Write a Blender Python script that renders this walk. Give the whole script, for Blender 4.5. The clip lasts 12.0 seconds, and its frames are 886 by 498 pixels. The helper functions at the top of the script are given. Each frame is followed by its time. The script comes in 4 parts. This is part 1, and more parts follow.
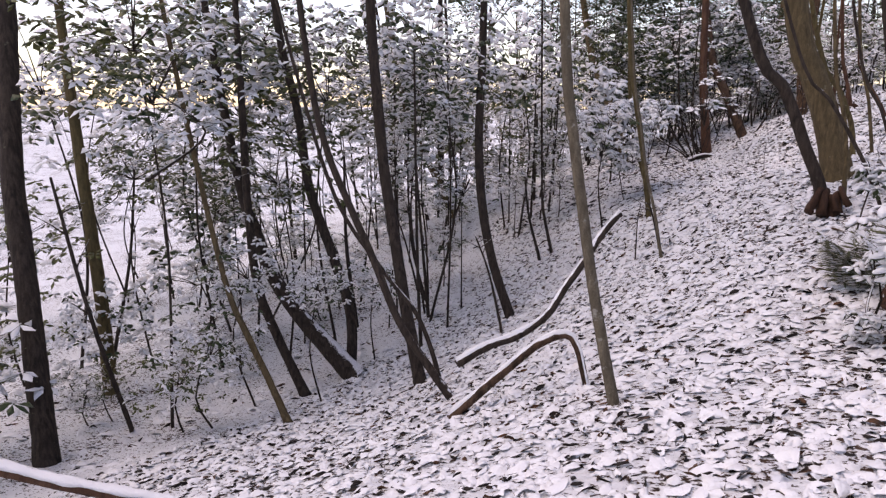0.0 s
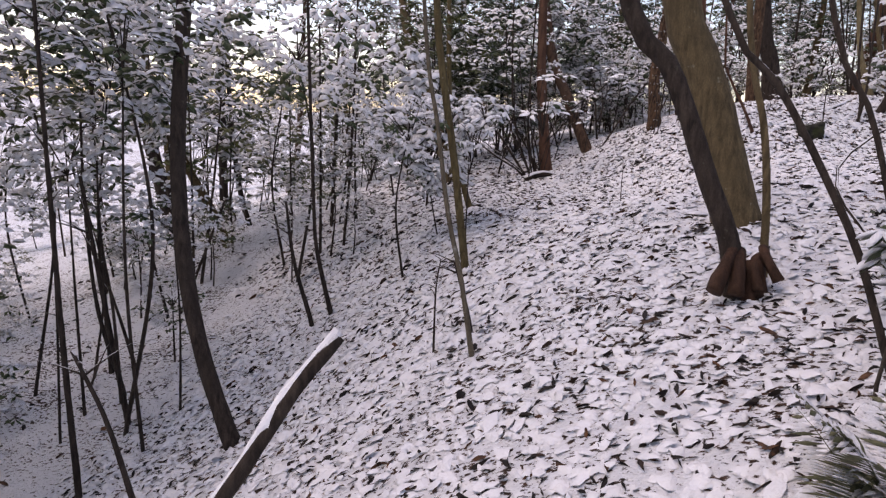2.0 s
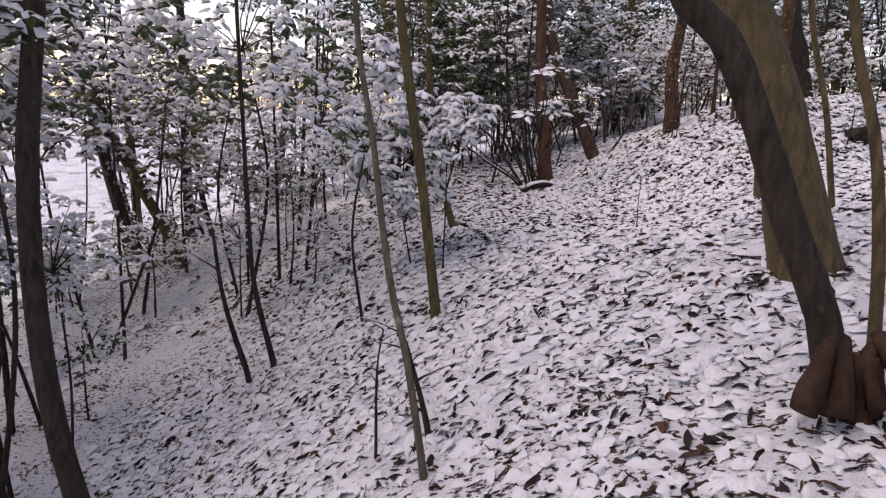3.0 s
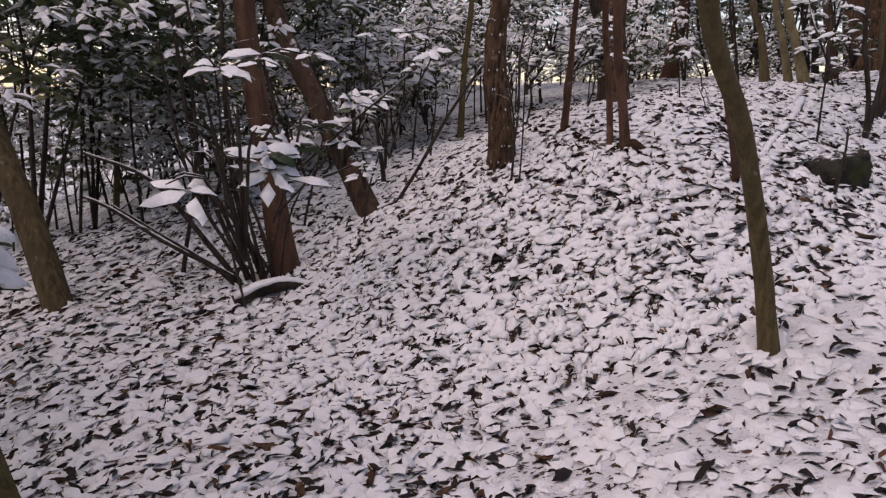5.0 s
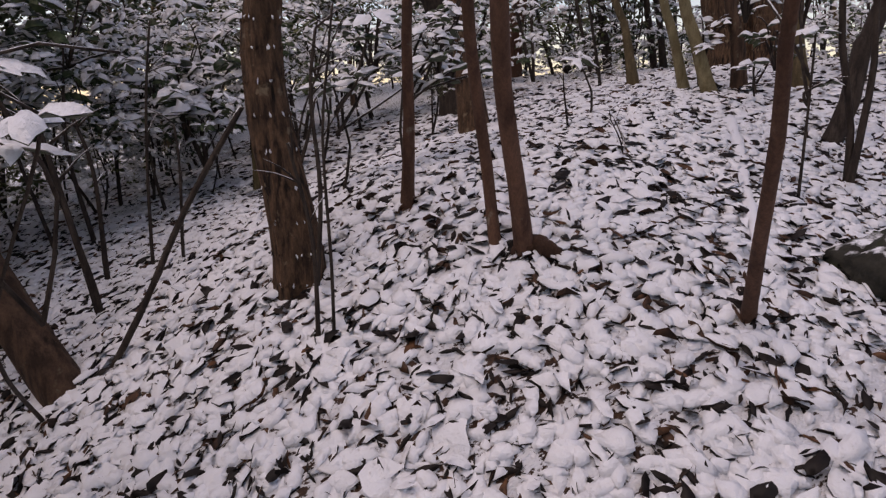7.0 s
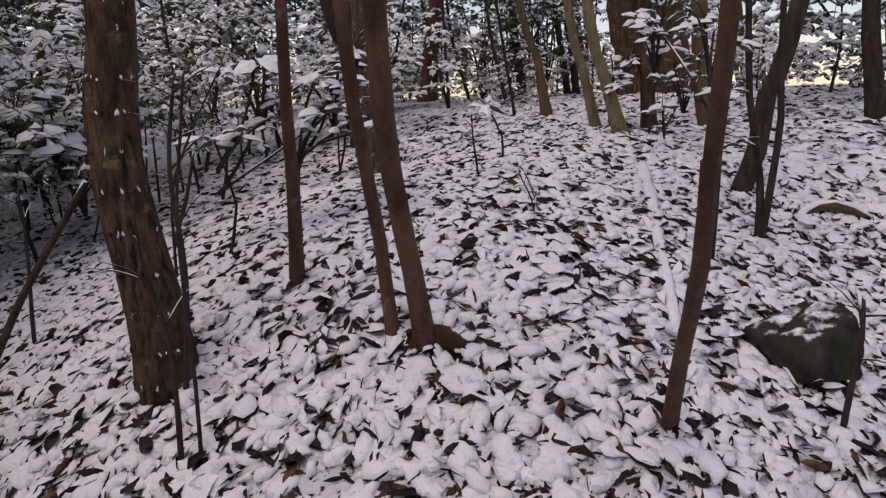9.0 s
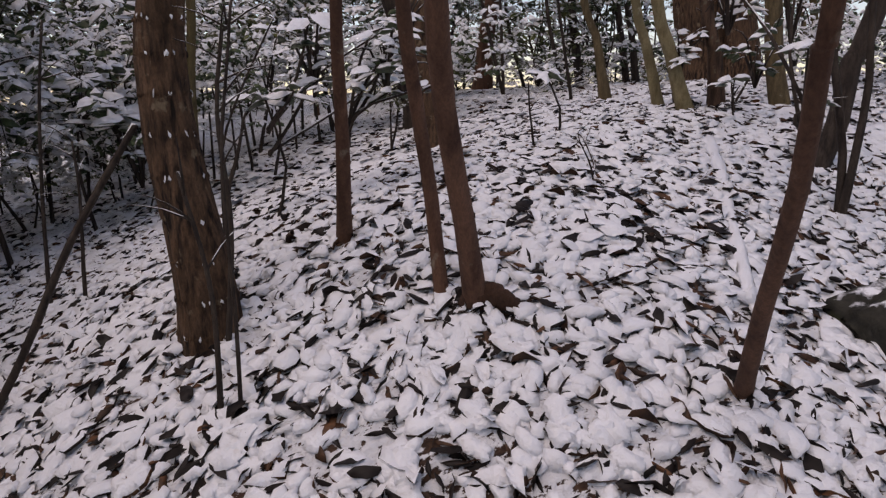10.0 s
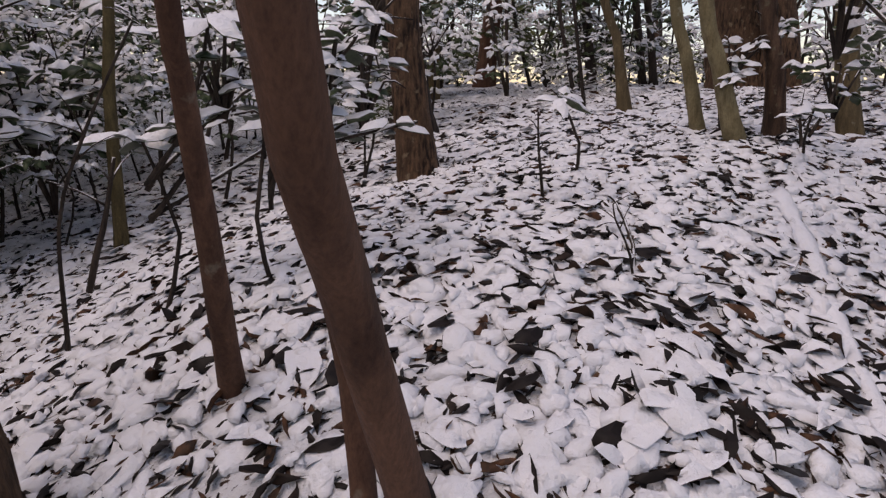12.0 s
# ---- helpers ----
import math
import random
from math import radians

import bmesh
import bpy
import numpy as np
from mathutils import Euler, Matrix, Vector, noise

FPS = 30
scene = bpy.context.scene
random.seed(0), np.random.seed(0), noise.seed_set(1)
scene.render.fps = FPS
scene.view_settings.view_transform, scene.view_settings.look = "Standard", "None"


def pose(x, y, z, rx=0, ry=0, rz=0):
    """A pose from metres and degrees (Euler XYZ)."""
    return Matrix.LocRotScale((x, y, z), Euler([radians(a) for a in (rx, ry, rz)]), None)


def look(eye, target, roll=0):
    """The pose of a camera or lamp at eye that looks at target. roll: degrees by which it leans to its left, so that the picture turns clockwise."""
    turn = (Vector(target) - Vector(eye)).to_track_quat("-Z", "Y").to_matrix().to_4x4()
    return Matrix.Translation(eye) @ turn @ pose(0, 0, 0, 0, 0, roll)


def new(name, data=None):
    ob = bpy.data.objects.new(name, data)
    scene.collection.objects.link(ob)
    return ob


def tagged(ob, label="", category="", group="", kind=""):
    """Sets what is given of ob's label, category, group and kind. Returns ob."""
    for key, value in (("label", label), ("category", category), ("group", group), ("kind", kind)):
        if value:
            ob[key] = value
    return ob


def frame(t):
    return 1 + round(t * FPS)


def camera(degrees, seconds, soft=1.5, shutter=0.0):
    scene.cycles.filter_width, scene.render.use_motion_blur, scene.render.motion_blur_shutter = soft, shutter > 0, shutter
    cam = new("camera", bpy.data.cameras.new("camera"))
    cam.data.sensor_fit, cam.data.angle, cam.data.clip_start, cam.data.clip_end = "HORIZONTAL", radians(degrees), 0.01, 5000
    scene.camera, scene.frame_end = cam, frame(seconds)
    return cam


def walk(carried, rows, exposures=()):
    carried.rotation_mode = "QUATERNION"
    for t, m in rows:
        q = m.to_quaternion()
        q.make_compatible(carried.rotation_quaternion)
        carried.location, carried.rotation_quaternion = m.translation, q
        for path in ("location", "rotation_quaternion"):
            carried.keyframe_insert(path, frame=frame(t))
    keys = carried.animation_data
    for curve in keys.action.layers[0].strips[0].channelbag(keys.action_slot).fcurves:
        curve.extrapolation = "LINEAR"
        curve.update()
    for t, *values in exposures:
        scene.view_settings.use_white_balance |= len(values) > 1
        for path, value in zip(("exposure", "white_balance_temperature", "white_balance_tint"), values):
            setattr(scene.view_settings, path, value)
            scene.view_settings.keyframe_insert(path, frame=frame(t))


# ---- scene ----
# ---- camera ----
cam = camera(69.5, 12.0, soft=1.3, shutter=0.0)
PATH = [
    (0, (0.285, -1.182, 0.256), (-0.736, 0.477, -0.197), 0.1),
    (0.5, (-0.007, -0.072, 0.091), (-0.682, 1.759, -0.346), 2.6),
    (1, (-0.187, 0.644, 0.075), (-0.784, 2.505, -0.351), 2.5),
    (1.5, (-0.213, 1.487, 0.028), (-0.650, 3.394, -0.387), 3.1),
    (2, (-0.223, 1.930, 0.106), (-0.831, 3.788, -0.316), 3.0),
    (2.5, (-0.308, 2.585, 0.153), (-0.942, 4.434, -0.274), 2.6),
    (2.7, (-0.321, 2.815, 0.140), (-0.964, 4.661, -0.287), 2.8),
    (4.3, (-1.072, 5.693, 0.294), (-1.312, 7.625, -0.163), 2.4),
    (4.5, (-1.164, 6.131, 0.405), (-1.318, 8.065, -0.082), 2.2),
    (5, (-0.953, 7.201, 0.439), (-0.853, 9.144, -0.022), 1.4),
    (5.5, (-0.980, 7.846, 0.514), (-0.819, 9.782, 0.039), 1.0),
    (6, (-0.937, 8.388, 0.593), (-0.666, 10.312, 0.116), -0.3),
    (6.5, (-0.656, 8.970, 0.661), (-0.215, 10.858, 0.172), -1.1),
    (7, (-0.495, 9.211, 0.681), (0.062, 11.071, 0.205), -1.5),
    (7.5, (-0.367, 9.425, 0.720), (0.364, 11.230, 0.263), -2.2),
    (7.7, (-0.284, 9.456, 0.782), (0.464, 11.254, 0.325), -3.2),
    (9.3, (-0.304, 9.462, 0.844), (0.486, 11.247, 0.406), -0.9),
    (9.5, (-0.293, 9.517, 0.760), (0.499, 11.301, 0.324), -0.8),
    (10, (-0.284, 9.531, 0.702), (0.353, 11.373, 0.253), -0.7),
    (10.5, (-0.223, 9.703, 0.644), (0.367, 11.561, 0.197), -0.7),
    (11, (-0.035, 9.983, 0.790), (0.564, 11.831, 0.313), -0.3),
    (11.5, (0.079, 10.165, 0.885), (0.698, 12.002, 0.392), 0.5),
    (12, (0.112, 10.367, 0.863), (0.744, 12.201, 0.377), 0.8),
]
walk(cam, [(t, look(eye, target, roll)) for t, eye, target, roll in PATH], [(0, 0.6, 7950, 28), (2.5, 0.53, 8000, 28), (4.5, 0.32, 8350, 28), (5.5, 0.14, 8150, 28), (6.5, 0.03, 8050, 28), (9.5, 0.07, 7950, 24), (11, 0.13, 8050, 25), (12, 0.17, 8100, 25)])

# ---- light: overcast winter day ----
sky_world = bpy.data.worlds.new("sky")
scene.world = sky_world
sky_world.use_nodes = True
sky = sky_world.node_tree.nodes.new("ShaderNodeTexSky")
sky.sky_type, sky.sun_disc = "NISHITA", False
sky.sun_elevation, sky.sun_rotation = radians(62), radians(-60)
sky.dust_density, sky.ozone_density = 0.4, 1.0
back = sky_world.node_tree.nodes["Background"]
back.inputs["Strength"].default_value = 0.15
sky_world.node_tree.links.new(sky.outputs["Color"], back.inputs["Color"])
sun = new("sun", bpy.data.lights.new("sun", "SUN"))
sun.data.energy, sun.data.angle, sun.data.color = 1.5, radians(60), (1.0, 0.95, 0.9)
sun.matrix_world = look((-4, 4, 9), (0, 6, 0))


# ---- materials ----
def shader(name, rough=0.8):
    m = bpy.data.materials.new(name)
    m.use_nodes = True
    n, l = m.node_tree.nodes, m.node_tree.links
    b = n["Principled BSDF"]
    b.inputs["Roughness"].default_value = rough
    b.inputs["Specular IOR Level"].default_value = 0.25
    return m, n, l, b


def noise_tex(n, l, scale, detail=4.0, stretch=None, rough=0.6):
    c = n.new("ShaderNodeTexCoord")
    t = n.new("ShaderNodeTexNoise")
    t.inputs["Scale"].default_value, t.inputs["Detail"].default_value = scale, detail
    t.inputs["Roughness"].default_value = rough
    if stretch:
        mp = n.new("ShaderNodeMapping")
        mp.inputs["Scale"].default_value = stretch
        l.new(c.outputs["Object"], mp.inputs["Vector"])
        l.new(mp.outputs["Vector"], t.inputs["Vector"])
    else:
        l.new(c.outputs["Object"], t.inputs["Vector"])
    return t.outputs["Fac"]


def ramp(n, l, fac, lo, hi, ca=(0, 0, 0), cb=(1, 1, 1)):
    r = n.new("ShaderNodeValToRGB")
    r.color_ramp.elements[0].position, r.color_ramp.elements[1].position = lo, hi
    r.color_ramp.elements[0].color, r.color_ramp.elements[1].color = (*ca, 1), (*cb, 1)
    l.new(fac, r.inputs["Fac"])
    return r.outputs["Color"]


def mix(n, l, fac, a, b, mode="MIX"):
    x = n.new("ShaderNodeMix")
    x.data_type, x.blend_type = "RGBA", mode
    for sock, v in ((x.inputs[0], fac), (x.inputs[6], a), (x.inputs[7], b)):
        if isinstance(v, (int, float)):
            sock.default_value = v
        elif isinstance(v, tuple):
            sock.default_value = (*v, 1)
        else:
            l.new(v, sock)
    return x.outputs[2]


def bump(n, l, b, height, strength, distance):
    k = n.new("ShaderNodeBump")
    k.inputs["Strength"].default_value, k.inputs["Distance"].default_value = strength, distance
    l.new(height, k.inputs["Height"])
    l.new(k.outputs["Normal"], b.inputs["Normal"])


def bark(name, dark, light, lichen, spots=0.66, grain=1.0, relief=0.006, snow=0.95):
    m, n, l, b = shader(name, 0.85)
    streak = noise_tex(n, l, 34 * grain, 5, (1.0, 1.0, 0.22))
    broad = noise_tex(n, l, 3.5, 3)
    col = mix(n, l, ramp(n, l, streak, 0.38, 0.62), dark, light)
    col = mix(n, l, ramp(n, l, broad, 0.4, 0.75), col, tuple(0.62 * v for v in light))
    col = mix(n, l, ramp(n, l, noise_tex(n, l, 16, 4), spots, spots + 0.08), col, lichen)
    # thin snow caught on upward-facing bark
    g = n.new("ShaderNodeNewGeometry")
    s = n.new("ShaderNodeSeparateXYZ")
    l.new(g.outputs["Normal"], s.inputs[0])
    add = n.new("ShaderNodeMath")
    add.operation = "MULTIPLY_ADD"
    l.new(noise_tex(n, l, 22, 4), add.inputs[0])
    add.inputs[1].default_value = 0.55
    l.new(s.outputs["Z"], add.inputs[2])
    col = mix(n, l, ramp(n, l, add.outputs[0], snow, snow + 0.08), col, (0.84, 0.85, 0.88))
    fine = noise_tex(n, l, 150, 6, (1.0, 1.0, 0.5), 0.75)
    col = mix(n, l, 1.0, col, ramp(n, l, fine, 0.35, 0.65, (0.6, 0.6, 0.6), (1, 1, 1)), "MULTIPLY")
    l.new(col, b.inputs["Base Color"])
    high = n.new("ShaderNodeMath")
    high.operation = "MULTIPLY_ADD"
    l.new(fine, high.inputs[0])
    high.inputs[1].default_value = 0.35
    l.new(streak, high.inputs[2])
    bump(n, l, b, high.outputs[0], 0.9, relief)
    return m


BARK = {
    "dark": bark("dark_bark", (0.022, 0.015, 0.012), (0.075, 0.055, 0.042), (0.11, 0.1, 0.075)),
    "grey": bark("grey_bark", (0.1, 0.08, 0.055), (0.2, 0.165, 0.115), (0.32, 0.3, 0.26), 0.62),
    "tan": bark("tan_bark", (0.085, 0.06, 0.03), (0.2, 0.145, 0.075), (0.26, 0.23, 0.16)),
    "olive": bark("olive_bark", (0.075, 0.055, 0.024), (0.17, 0.13, 0.058), (0.34, 0.33, 0.27), 0.68),
    "pale": bark("pale_bark", (0.17, 0.13, 0.065), (0.32, 0.26, 0.14), (0.4, 0.36, 0.25)),
    "red": bark("red_brown_bark", (0.075, 0.036, 0.023), (0.18, 0.09, 0.056), (0.2, 0.15, 0.11), 0.64, 0.5, 0.006),
    "rough": bark("rough_bark", (0.025, 0.014, 0.009), (0.14, 0.08, 0.05), (0.15, 0.12, 0.08), 0.62, 0.7, 0.012),
    "root": bark("bare_root", (0.03, 0.014, 0.009), (0.1, 0.05, 0.03), (0.13, 0.1, 0.07), 0.7, 0.6, 0.012, 1.1),
    "flaky": bark("flaking_bark", (0.02, 0.011, 0.007), (0.23, 0.13, 0.075), (0.3, 0.22, 0.14), 0.6, 1.3, 0.05, 1.05),
}


def snow_material(name="snow", tint=(0.83, 0.84, 0.87)):
    m, n, l, b = shader(name, 0.7)
    f = noise_tex(n, l, 55, 5)
    l.new(mix(n, l, ramp(n, l, noise_tex(n, l, 7, 3), 0.3, 0.75), tint, tuple(0.93 * v for v in tint)), b.inputs["Base Color"])
    b.inputs["Subsurface Weight"].default_value = 0.0
    bump(n, l, b, f, 0.8, 0.012)
    return m


def leaf_material(name, a, b_, rough=0.55, start=0.0):
    m, n, l, b = shader(name, rough)
    g = n.new("ShaderNodeNewGeometry")
    col = ramp(n, l, g.outputs["Random Per Island"], start, 1.0, a, b_)
    col = mix(n, l, ramp(n, l, noise_tex(n, l, 40, 3), 0.35, 0.7), col, tuple(0.55 * v for v in a))
    l.new(col, b.inputs["Base Color"])
    return m


SNOW = snow_material()
# brown for a few dead leaves; mostly near-black, painting the shade in litter gaps
DEAD_AND_SHADE = leaf_material("dead_leaf_and_shade", (0.014, 0.009, 0.007), (0.15, 0.066, 0.03), 0.6, 0.66)
GREEN = leaf_material("evergreen_leaf", (0.035, 0.058, 0.024), (0.1, 0.13, 0.06), 0.42)
OLIVE = leaf_material("olive_leaf", (0.06, 0.075, 0.02), (0.13, 0.14, 0.045), 0.45)
FERN = leaf_material("fern_leaf", (0.09, 0.1, 0.055), (0.2, 0.19, 0.11), 0.6)


def ground_material():
    m, n, l, b = shader("snowy_leaf_litter", 0.8)
    patch = noise_tex(n, l, 26, 5, (1.0, 1.6, 1.0), 0.62)
    wide = noise_tex(n, l, 1.1, 3)
    add = n.new("ShaderNodeMath")
    add.operation = "MULTIPLY_ADD"
    l.new(wide, add.inputs[0])
    add.inputs[1].default_value = 0.35
    l.new(patch, add.inputs[2])
    litter = mix(n, l, ramp(n, l, noise_tex(n, l, 30, 4), 0.35, 0.7), (0.028, 0.016, 0.011), (0.1, 0.055, 0.035))
    cover = ramp(n, l, add.outputs[0], 0.575, 0.615)
    l.new(mix(n, l, cover, litter, (0.82, 0.83, 0.86)), b.inputs["Base Color"])
    bump(n, l, b, add.outputs[0], 0.9, 0.05)
    return m


def rock_material():
    m, n, l, b = shader("mossy_rock", 0.9)
    f = noise_tex(n, l, 14, 6)
    col = mix(n, l, ramp(n, l, f, 0.35, 0.7), (0.01, 0.01, 0.008), (0.05, 0.046, 0.036))
    col = mix(n, l, ramp(n, l, noise_tex(n, l, 6, 4), 0.5, 0.62), col, (0.03, 0.036, 0.016))
    g = n.new("ShaderNodeNewGeometry")
    s = n.new("ShaderNodeSeparateXYZ")
    l.new(g.outputs["Normal"], s.inputs[0])
    add = n.new("ShaderNodeMath")
    add.operation = "MULTIPLY_ADD"
    l.new(noise_tex(n, l, 18, 5), add.inputs[0])
    add.inputs[1].default_value = 0.7
    half = n.new("ShaderNodeMath")
    half.operation = "MULTIPLY"
    half.inputs[1].default_value = 0.55
    l.new(s.outputs["Z"], half.inputs[0])
    l.new(half.outputs[0], add.inputs[2])
    col = mix(n, l, ramp(n, l, add.outputs[0], 0.83, 0.94), col, (0.83, 0.84, 0.87))
    l.new(col, b.inputs["Base Color"])
    bump(n, l, b, f, 0.9, 0.02)
    return m


def earth_material():
    m, n, l, b = shader("crumbling_soil", 0.95)
    f = noise_tex(n, l, 30, 6)
    col = mix(n, l, ramp(n, l, f, 0.35, 0.68), (0.03, 0.014, 0.009), (0.15, 0.07, 0.045))
    col = mix(n, l, ramp(n, l, noise_tex(n, l, 9, 4), 0.6, 0.66), col, (0.83, 0.84, 0.87))
    l.new(col, b.inputs["Base Color"])
    bump(n, l, b, f, 1.0, 0.03)
    return m


GROUND, ROCK, EARTH = ground_material(), rock_material(), earth_material()


# ---- mesh helpers ----
def raw_mesh(name, verts, tris, mats, index=None, smooth=True):
    """A mesh from arrays of corners and triangles."""
    me = bpy.data.meshes.new(name)
    v, t = np.asarray(verts, np.float32), np.asarray(tris, np.int32)
    me.vertices.add(len(v))
    me.vertices.foreach_set("co", v.ravel())
    me.loops.add(t.size)
    me.loops.foreach_set("vertex_index", t.ravel())
    me.polygons.add(len(t))
    me.polygons.foreach_set("loop_start", np.arange(0, t.size, 3, dtype=np.int32))
    me.polygons.foreach_set("use_smooth", np.full(len(t), smooth))
    for m in mats:
        me.materials.append(m)
    if index is not None:
        me.polygons.foreach_set("material_index", np.asarray(index, np.int32))
    me.update(calc_edges=True)
    me.validate()
    return me


def child(name, me, parent, label=""):
    ob = new(name, me)
    ob.parent = parent
    return tagged(ob, label)


def spline(points, step=0.12):
    """Points along a smooth curve through the given ones."""
    p = [np.array(q, float) for q in points]
    p = [2 * p[0] - p[1], *p, 2 * p[-1] - p[-2]]
    out = []
    for a, b, c, d in zip(p, p[1:], p[2:], p[3:]):
        k = max(2, int(np.linalg.norm(c - b) / step))
        for s in np.arange(k) / k:
            out.append(0.5 * (2 * b + (c - a) * s + (2 * a - 5 * b + 4 * c - d) * s * s + (3 * b - a - 3 * c + d) * s**3))
    return np.array(out + [p[-2]])


def tube(points, radii, sides=10, rough=0.06, seed=0, flat=1.0):
    """Corners and triangles of a round, slightly uneven, closed tube."""
    rng = np.random.default_rng(seed)
    pts, n = np.asarray(points, float), len(points)
    way = np.gradient(pts, axis=0)
    way /= np.linalg.norm(way, axis=1, keepdims=True) + 1e-9
    side = np.cross(way, (0.31, 0.95, 0.05) if abs(way[:, 2]).mean() > 0.5 else (0, 0, 1))
    side /= np.linalg.norm(side, axis=1, keepdims=True) + 1e-9
    up = np.cross(side, way)
    ang = np.linspace(0, 2 * np.pi, sides, endpoint=False)
    lump = 1 + rough * np.cumsum(rng.normal(0, 0.5, (n, sides)), axis=0) / np.sqrt(np.arange(1, n + 1))[:, None] + rough * rng.normal(0, 0.5, (n, sides))
    r = np.asarray(radii)[:, None] * lump
    ring = pts[:, None] + r[..., None] * (np.cos(ang)[None, :, None] * side[:, None] + flat * np.sin(ang)[None, :, None] * up[:, None])
    v = np.concatenate([ring.reshape(-1, 3), pts[:1], pts[-1:]])
    i, j = np.meshgrid(np.arange(n - 1), np.arange(sides), indexing="ij")
    a, b, k = (i * sides + j).ravel(), (i * sides + (j + 1) % sides).ravel(), sides
    t = np.concatenate([np.stack([a, b, b + k], 1), np.stack([a, b + k, a + k], 1)])
    s, e = np.arange(sides), np.roll(np.arange(sides), -1)
    lid = (n - 1) * sides
    t = np.concatenate([t, np.stack([e, s, 0 * s + n * sides], 1), np.stack([lid + s, lid + e, 0 * s + n * sides + 1], 1)])
    return v, t


def join(meshes):
    v, t, k = [], [], 0
    for a, b in meshes:
        v.append(a)
        t.append(np.asarray(b) + k)
        k += len(a)
    return np.concatenate(v), np.concatenate(t)


def pillows(pos, along, normal, length, width, thick, cup, rich=True, edge=0.0, under=True):
    """Leaf-shaped pillows: corners and triangles; the first half of each one's triangles are its top."""
    n = len(pos)
    along = along / (np.linalg.norm(along, axis=1, keepdims=True) + 1e-9)
    normal = normal - (normal * along).sum(1, keepdims=True) * along
    normal /= np.linalg.norm(normal, axis=1, keepdims=True) + 1e-9
    across = np.cross(normal, along)
    if rich:
        u = np.array([-1, -0.5, -0.5, 0.05, 0.05, 0.55, 0.55, 1, -0.5, 0.05, 0.55] * 2)
        v = np.array([0, -0.8, 0.8, -1, 1, -0.72, 0.72, 0, 0, 0, 0] * 2)
        h = np.array([edge] * 8 + [0.9, 1, 0.8] + [-0.15] * 11)
        top = [(0, 1, 8), (0, 8, 2), (1, 3, 9), (1, 9, 8), (8, 9, 4), (8, 4, 2), (3, 5, 10), (3, 10, 9), (9, 10, 6), (9, 6, 4), (5, 7, 10), (10, 7, 6)]
    elif rich is None:
        u = np.array([-1, 0.1, 0.1, 1, 0.05] * 2)
        v = np.array([0, -1, 1, 0, 0] * 2)
        h = np.array([0, 0, 0, 0, 1.0] + [-0.1] * 5)
        top = [(0, 1, 4), (1, 3, 4), (3, 2, 4), (2, 0, 4)]
    else:
        u = np.array([-1, 0.0, 0.0, 1, -0.45, 0.5] * 2)
        v = np.array([0, -1, 1, 0, 0, 0] * 2)
        h = np.array([0, 0, 0, 0, 0.9, 0.9] + [-0.1] * 6)
        top = [(0, 1, 4), (1, 5, 4), (1, 3, 5), (3, 2, 5), (2, 4, 5), (2, 0, 4)]
    rim = (0, 1, 3, 5, 7, 6, 4, 2)
    low = [(a + len(u) // 2, c + len(u) // 2, b + len(u) // 2) for a, b, c in top]
    if edge:
        top = top + [q for a, b in zip(rim, rim[1:] + rim[:1]) for q in ((a, a + 11, b + 11), (a, b + 11, b))]
    z = h[None] * thick[:, None] + cup[:, None] * (v**2)[None] * width[:, None] - 0.25 * np.abs(cup)[:, None] * (u**2)[None] * length[:, None]
    verts = (pos[:, None] + (u[None] * length[:, None])[..., None] * along[:, None] + (v[None] * width[:, None])[..., None] * across[:, None] + z[..., None] * normal[:, None])
    half = len(u) // 2
    wobble = np.random.default_rng(n).normal(0, 1, (n, half, 3)) * np.minimum(width, length)[:, None, None] * (0.24, 0.24, 0.09)
    verts = verts + np.concatenate([wobble, wobble], 1) * (1.0 if rich else 0.6)
    tri = np.array(top + low if under else top)
    tris = np.arange(n)[:, None, None] * len(u) + tri[None]
    return verts.reshape(-1, 3), tris.reshape(-1, 3), len(top)


# ---- ground ----
PLANE = (-1.136, 0.2526, 0.0757)
SWELL = [0.118, 0.186, -0.072, -0.64, 0.049, -0.307, -0.879, 0.629, -0.292, -0.168, 0.473, -0.352, 0.175, 0.225, -0.005]
HUMP = [0.044, -0.538, -0.132, -0.078, -0.268, -0.072, 0.218, -0.406, -0.205, 0.142, 0.127, 0.073, -0.088, -0.015, -0.041, 0.207]


def soft_limits(g):
    g = g - 0.35 * np.log1p(np.exp(np.clip((g - 1.0) / 0.35, -60, 60)))
    return -4.2 + 0.35 * np.log1p(np.exp(np.clip((g + 4.2) / 0.35, -60, 60)))


def height(x, y):
    x, y = np.asarray(x, float), np.asarray(y, float)
    cx, cy = np.clip(x, -60, 60), np.clip(y, -60, 60)
    g = PLANE[0] + PLANE[1] * cx + PLANE[2] * cy
    for k, c in enumerate(SWELL):
        g = g + c * np.exp(-((x - (-3.5, -0.5, 2.5)[k % 3]) ** 2 + (y - 3 * (k // 3)) ** 2) / 13.52)
    for k, c in enumerate(HUMP):
        g = g + c * np.exp(-((x + 1.7 - 1.3 * (k % 4)) ** 2 + (y - 9.4 - 1.3 * (k // 4)) ** 2) / 2.0)
    return soft_limits(g)


def ripple(x, y):
    return 0.014 * np.sin(5.1 * x + 1.7 * np.sin(2.3 * y)) * np.sin(4.3 * y + 1.3 * np.sin(3.1 * x)) + 0.007 * np.sin(13 * x + 2 * np.sin(7 * y)) * np.sin(11 * y)


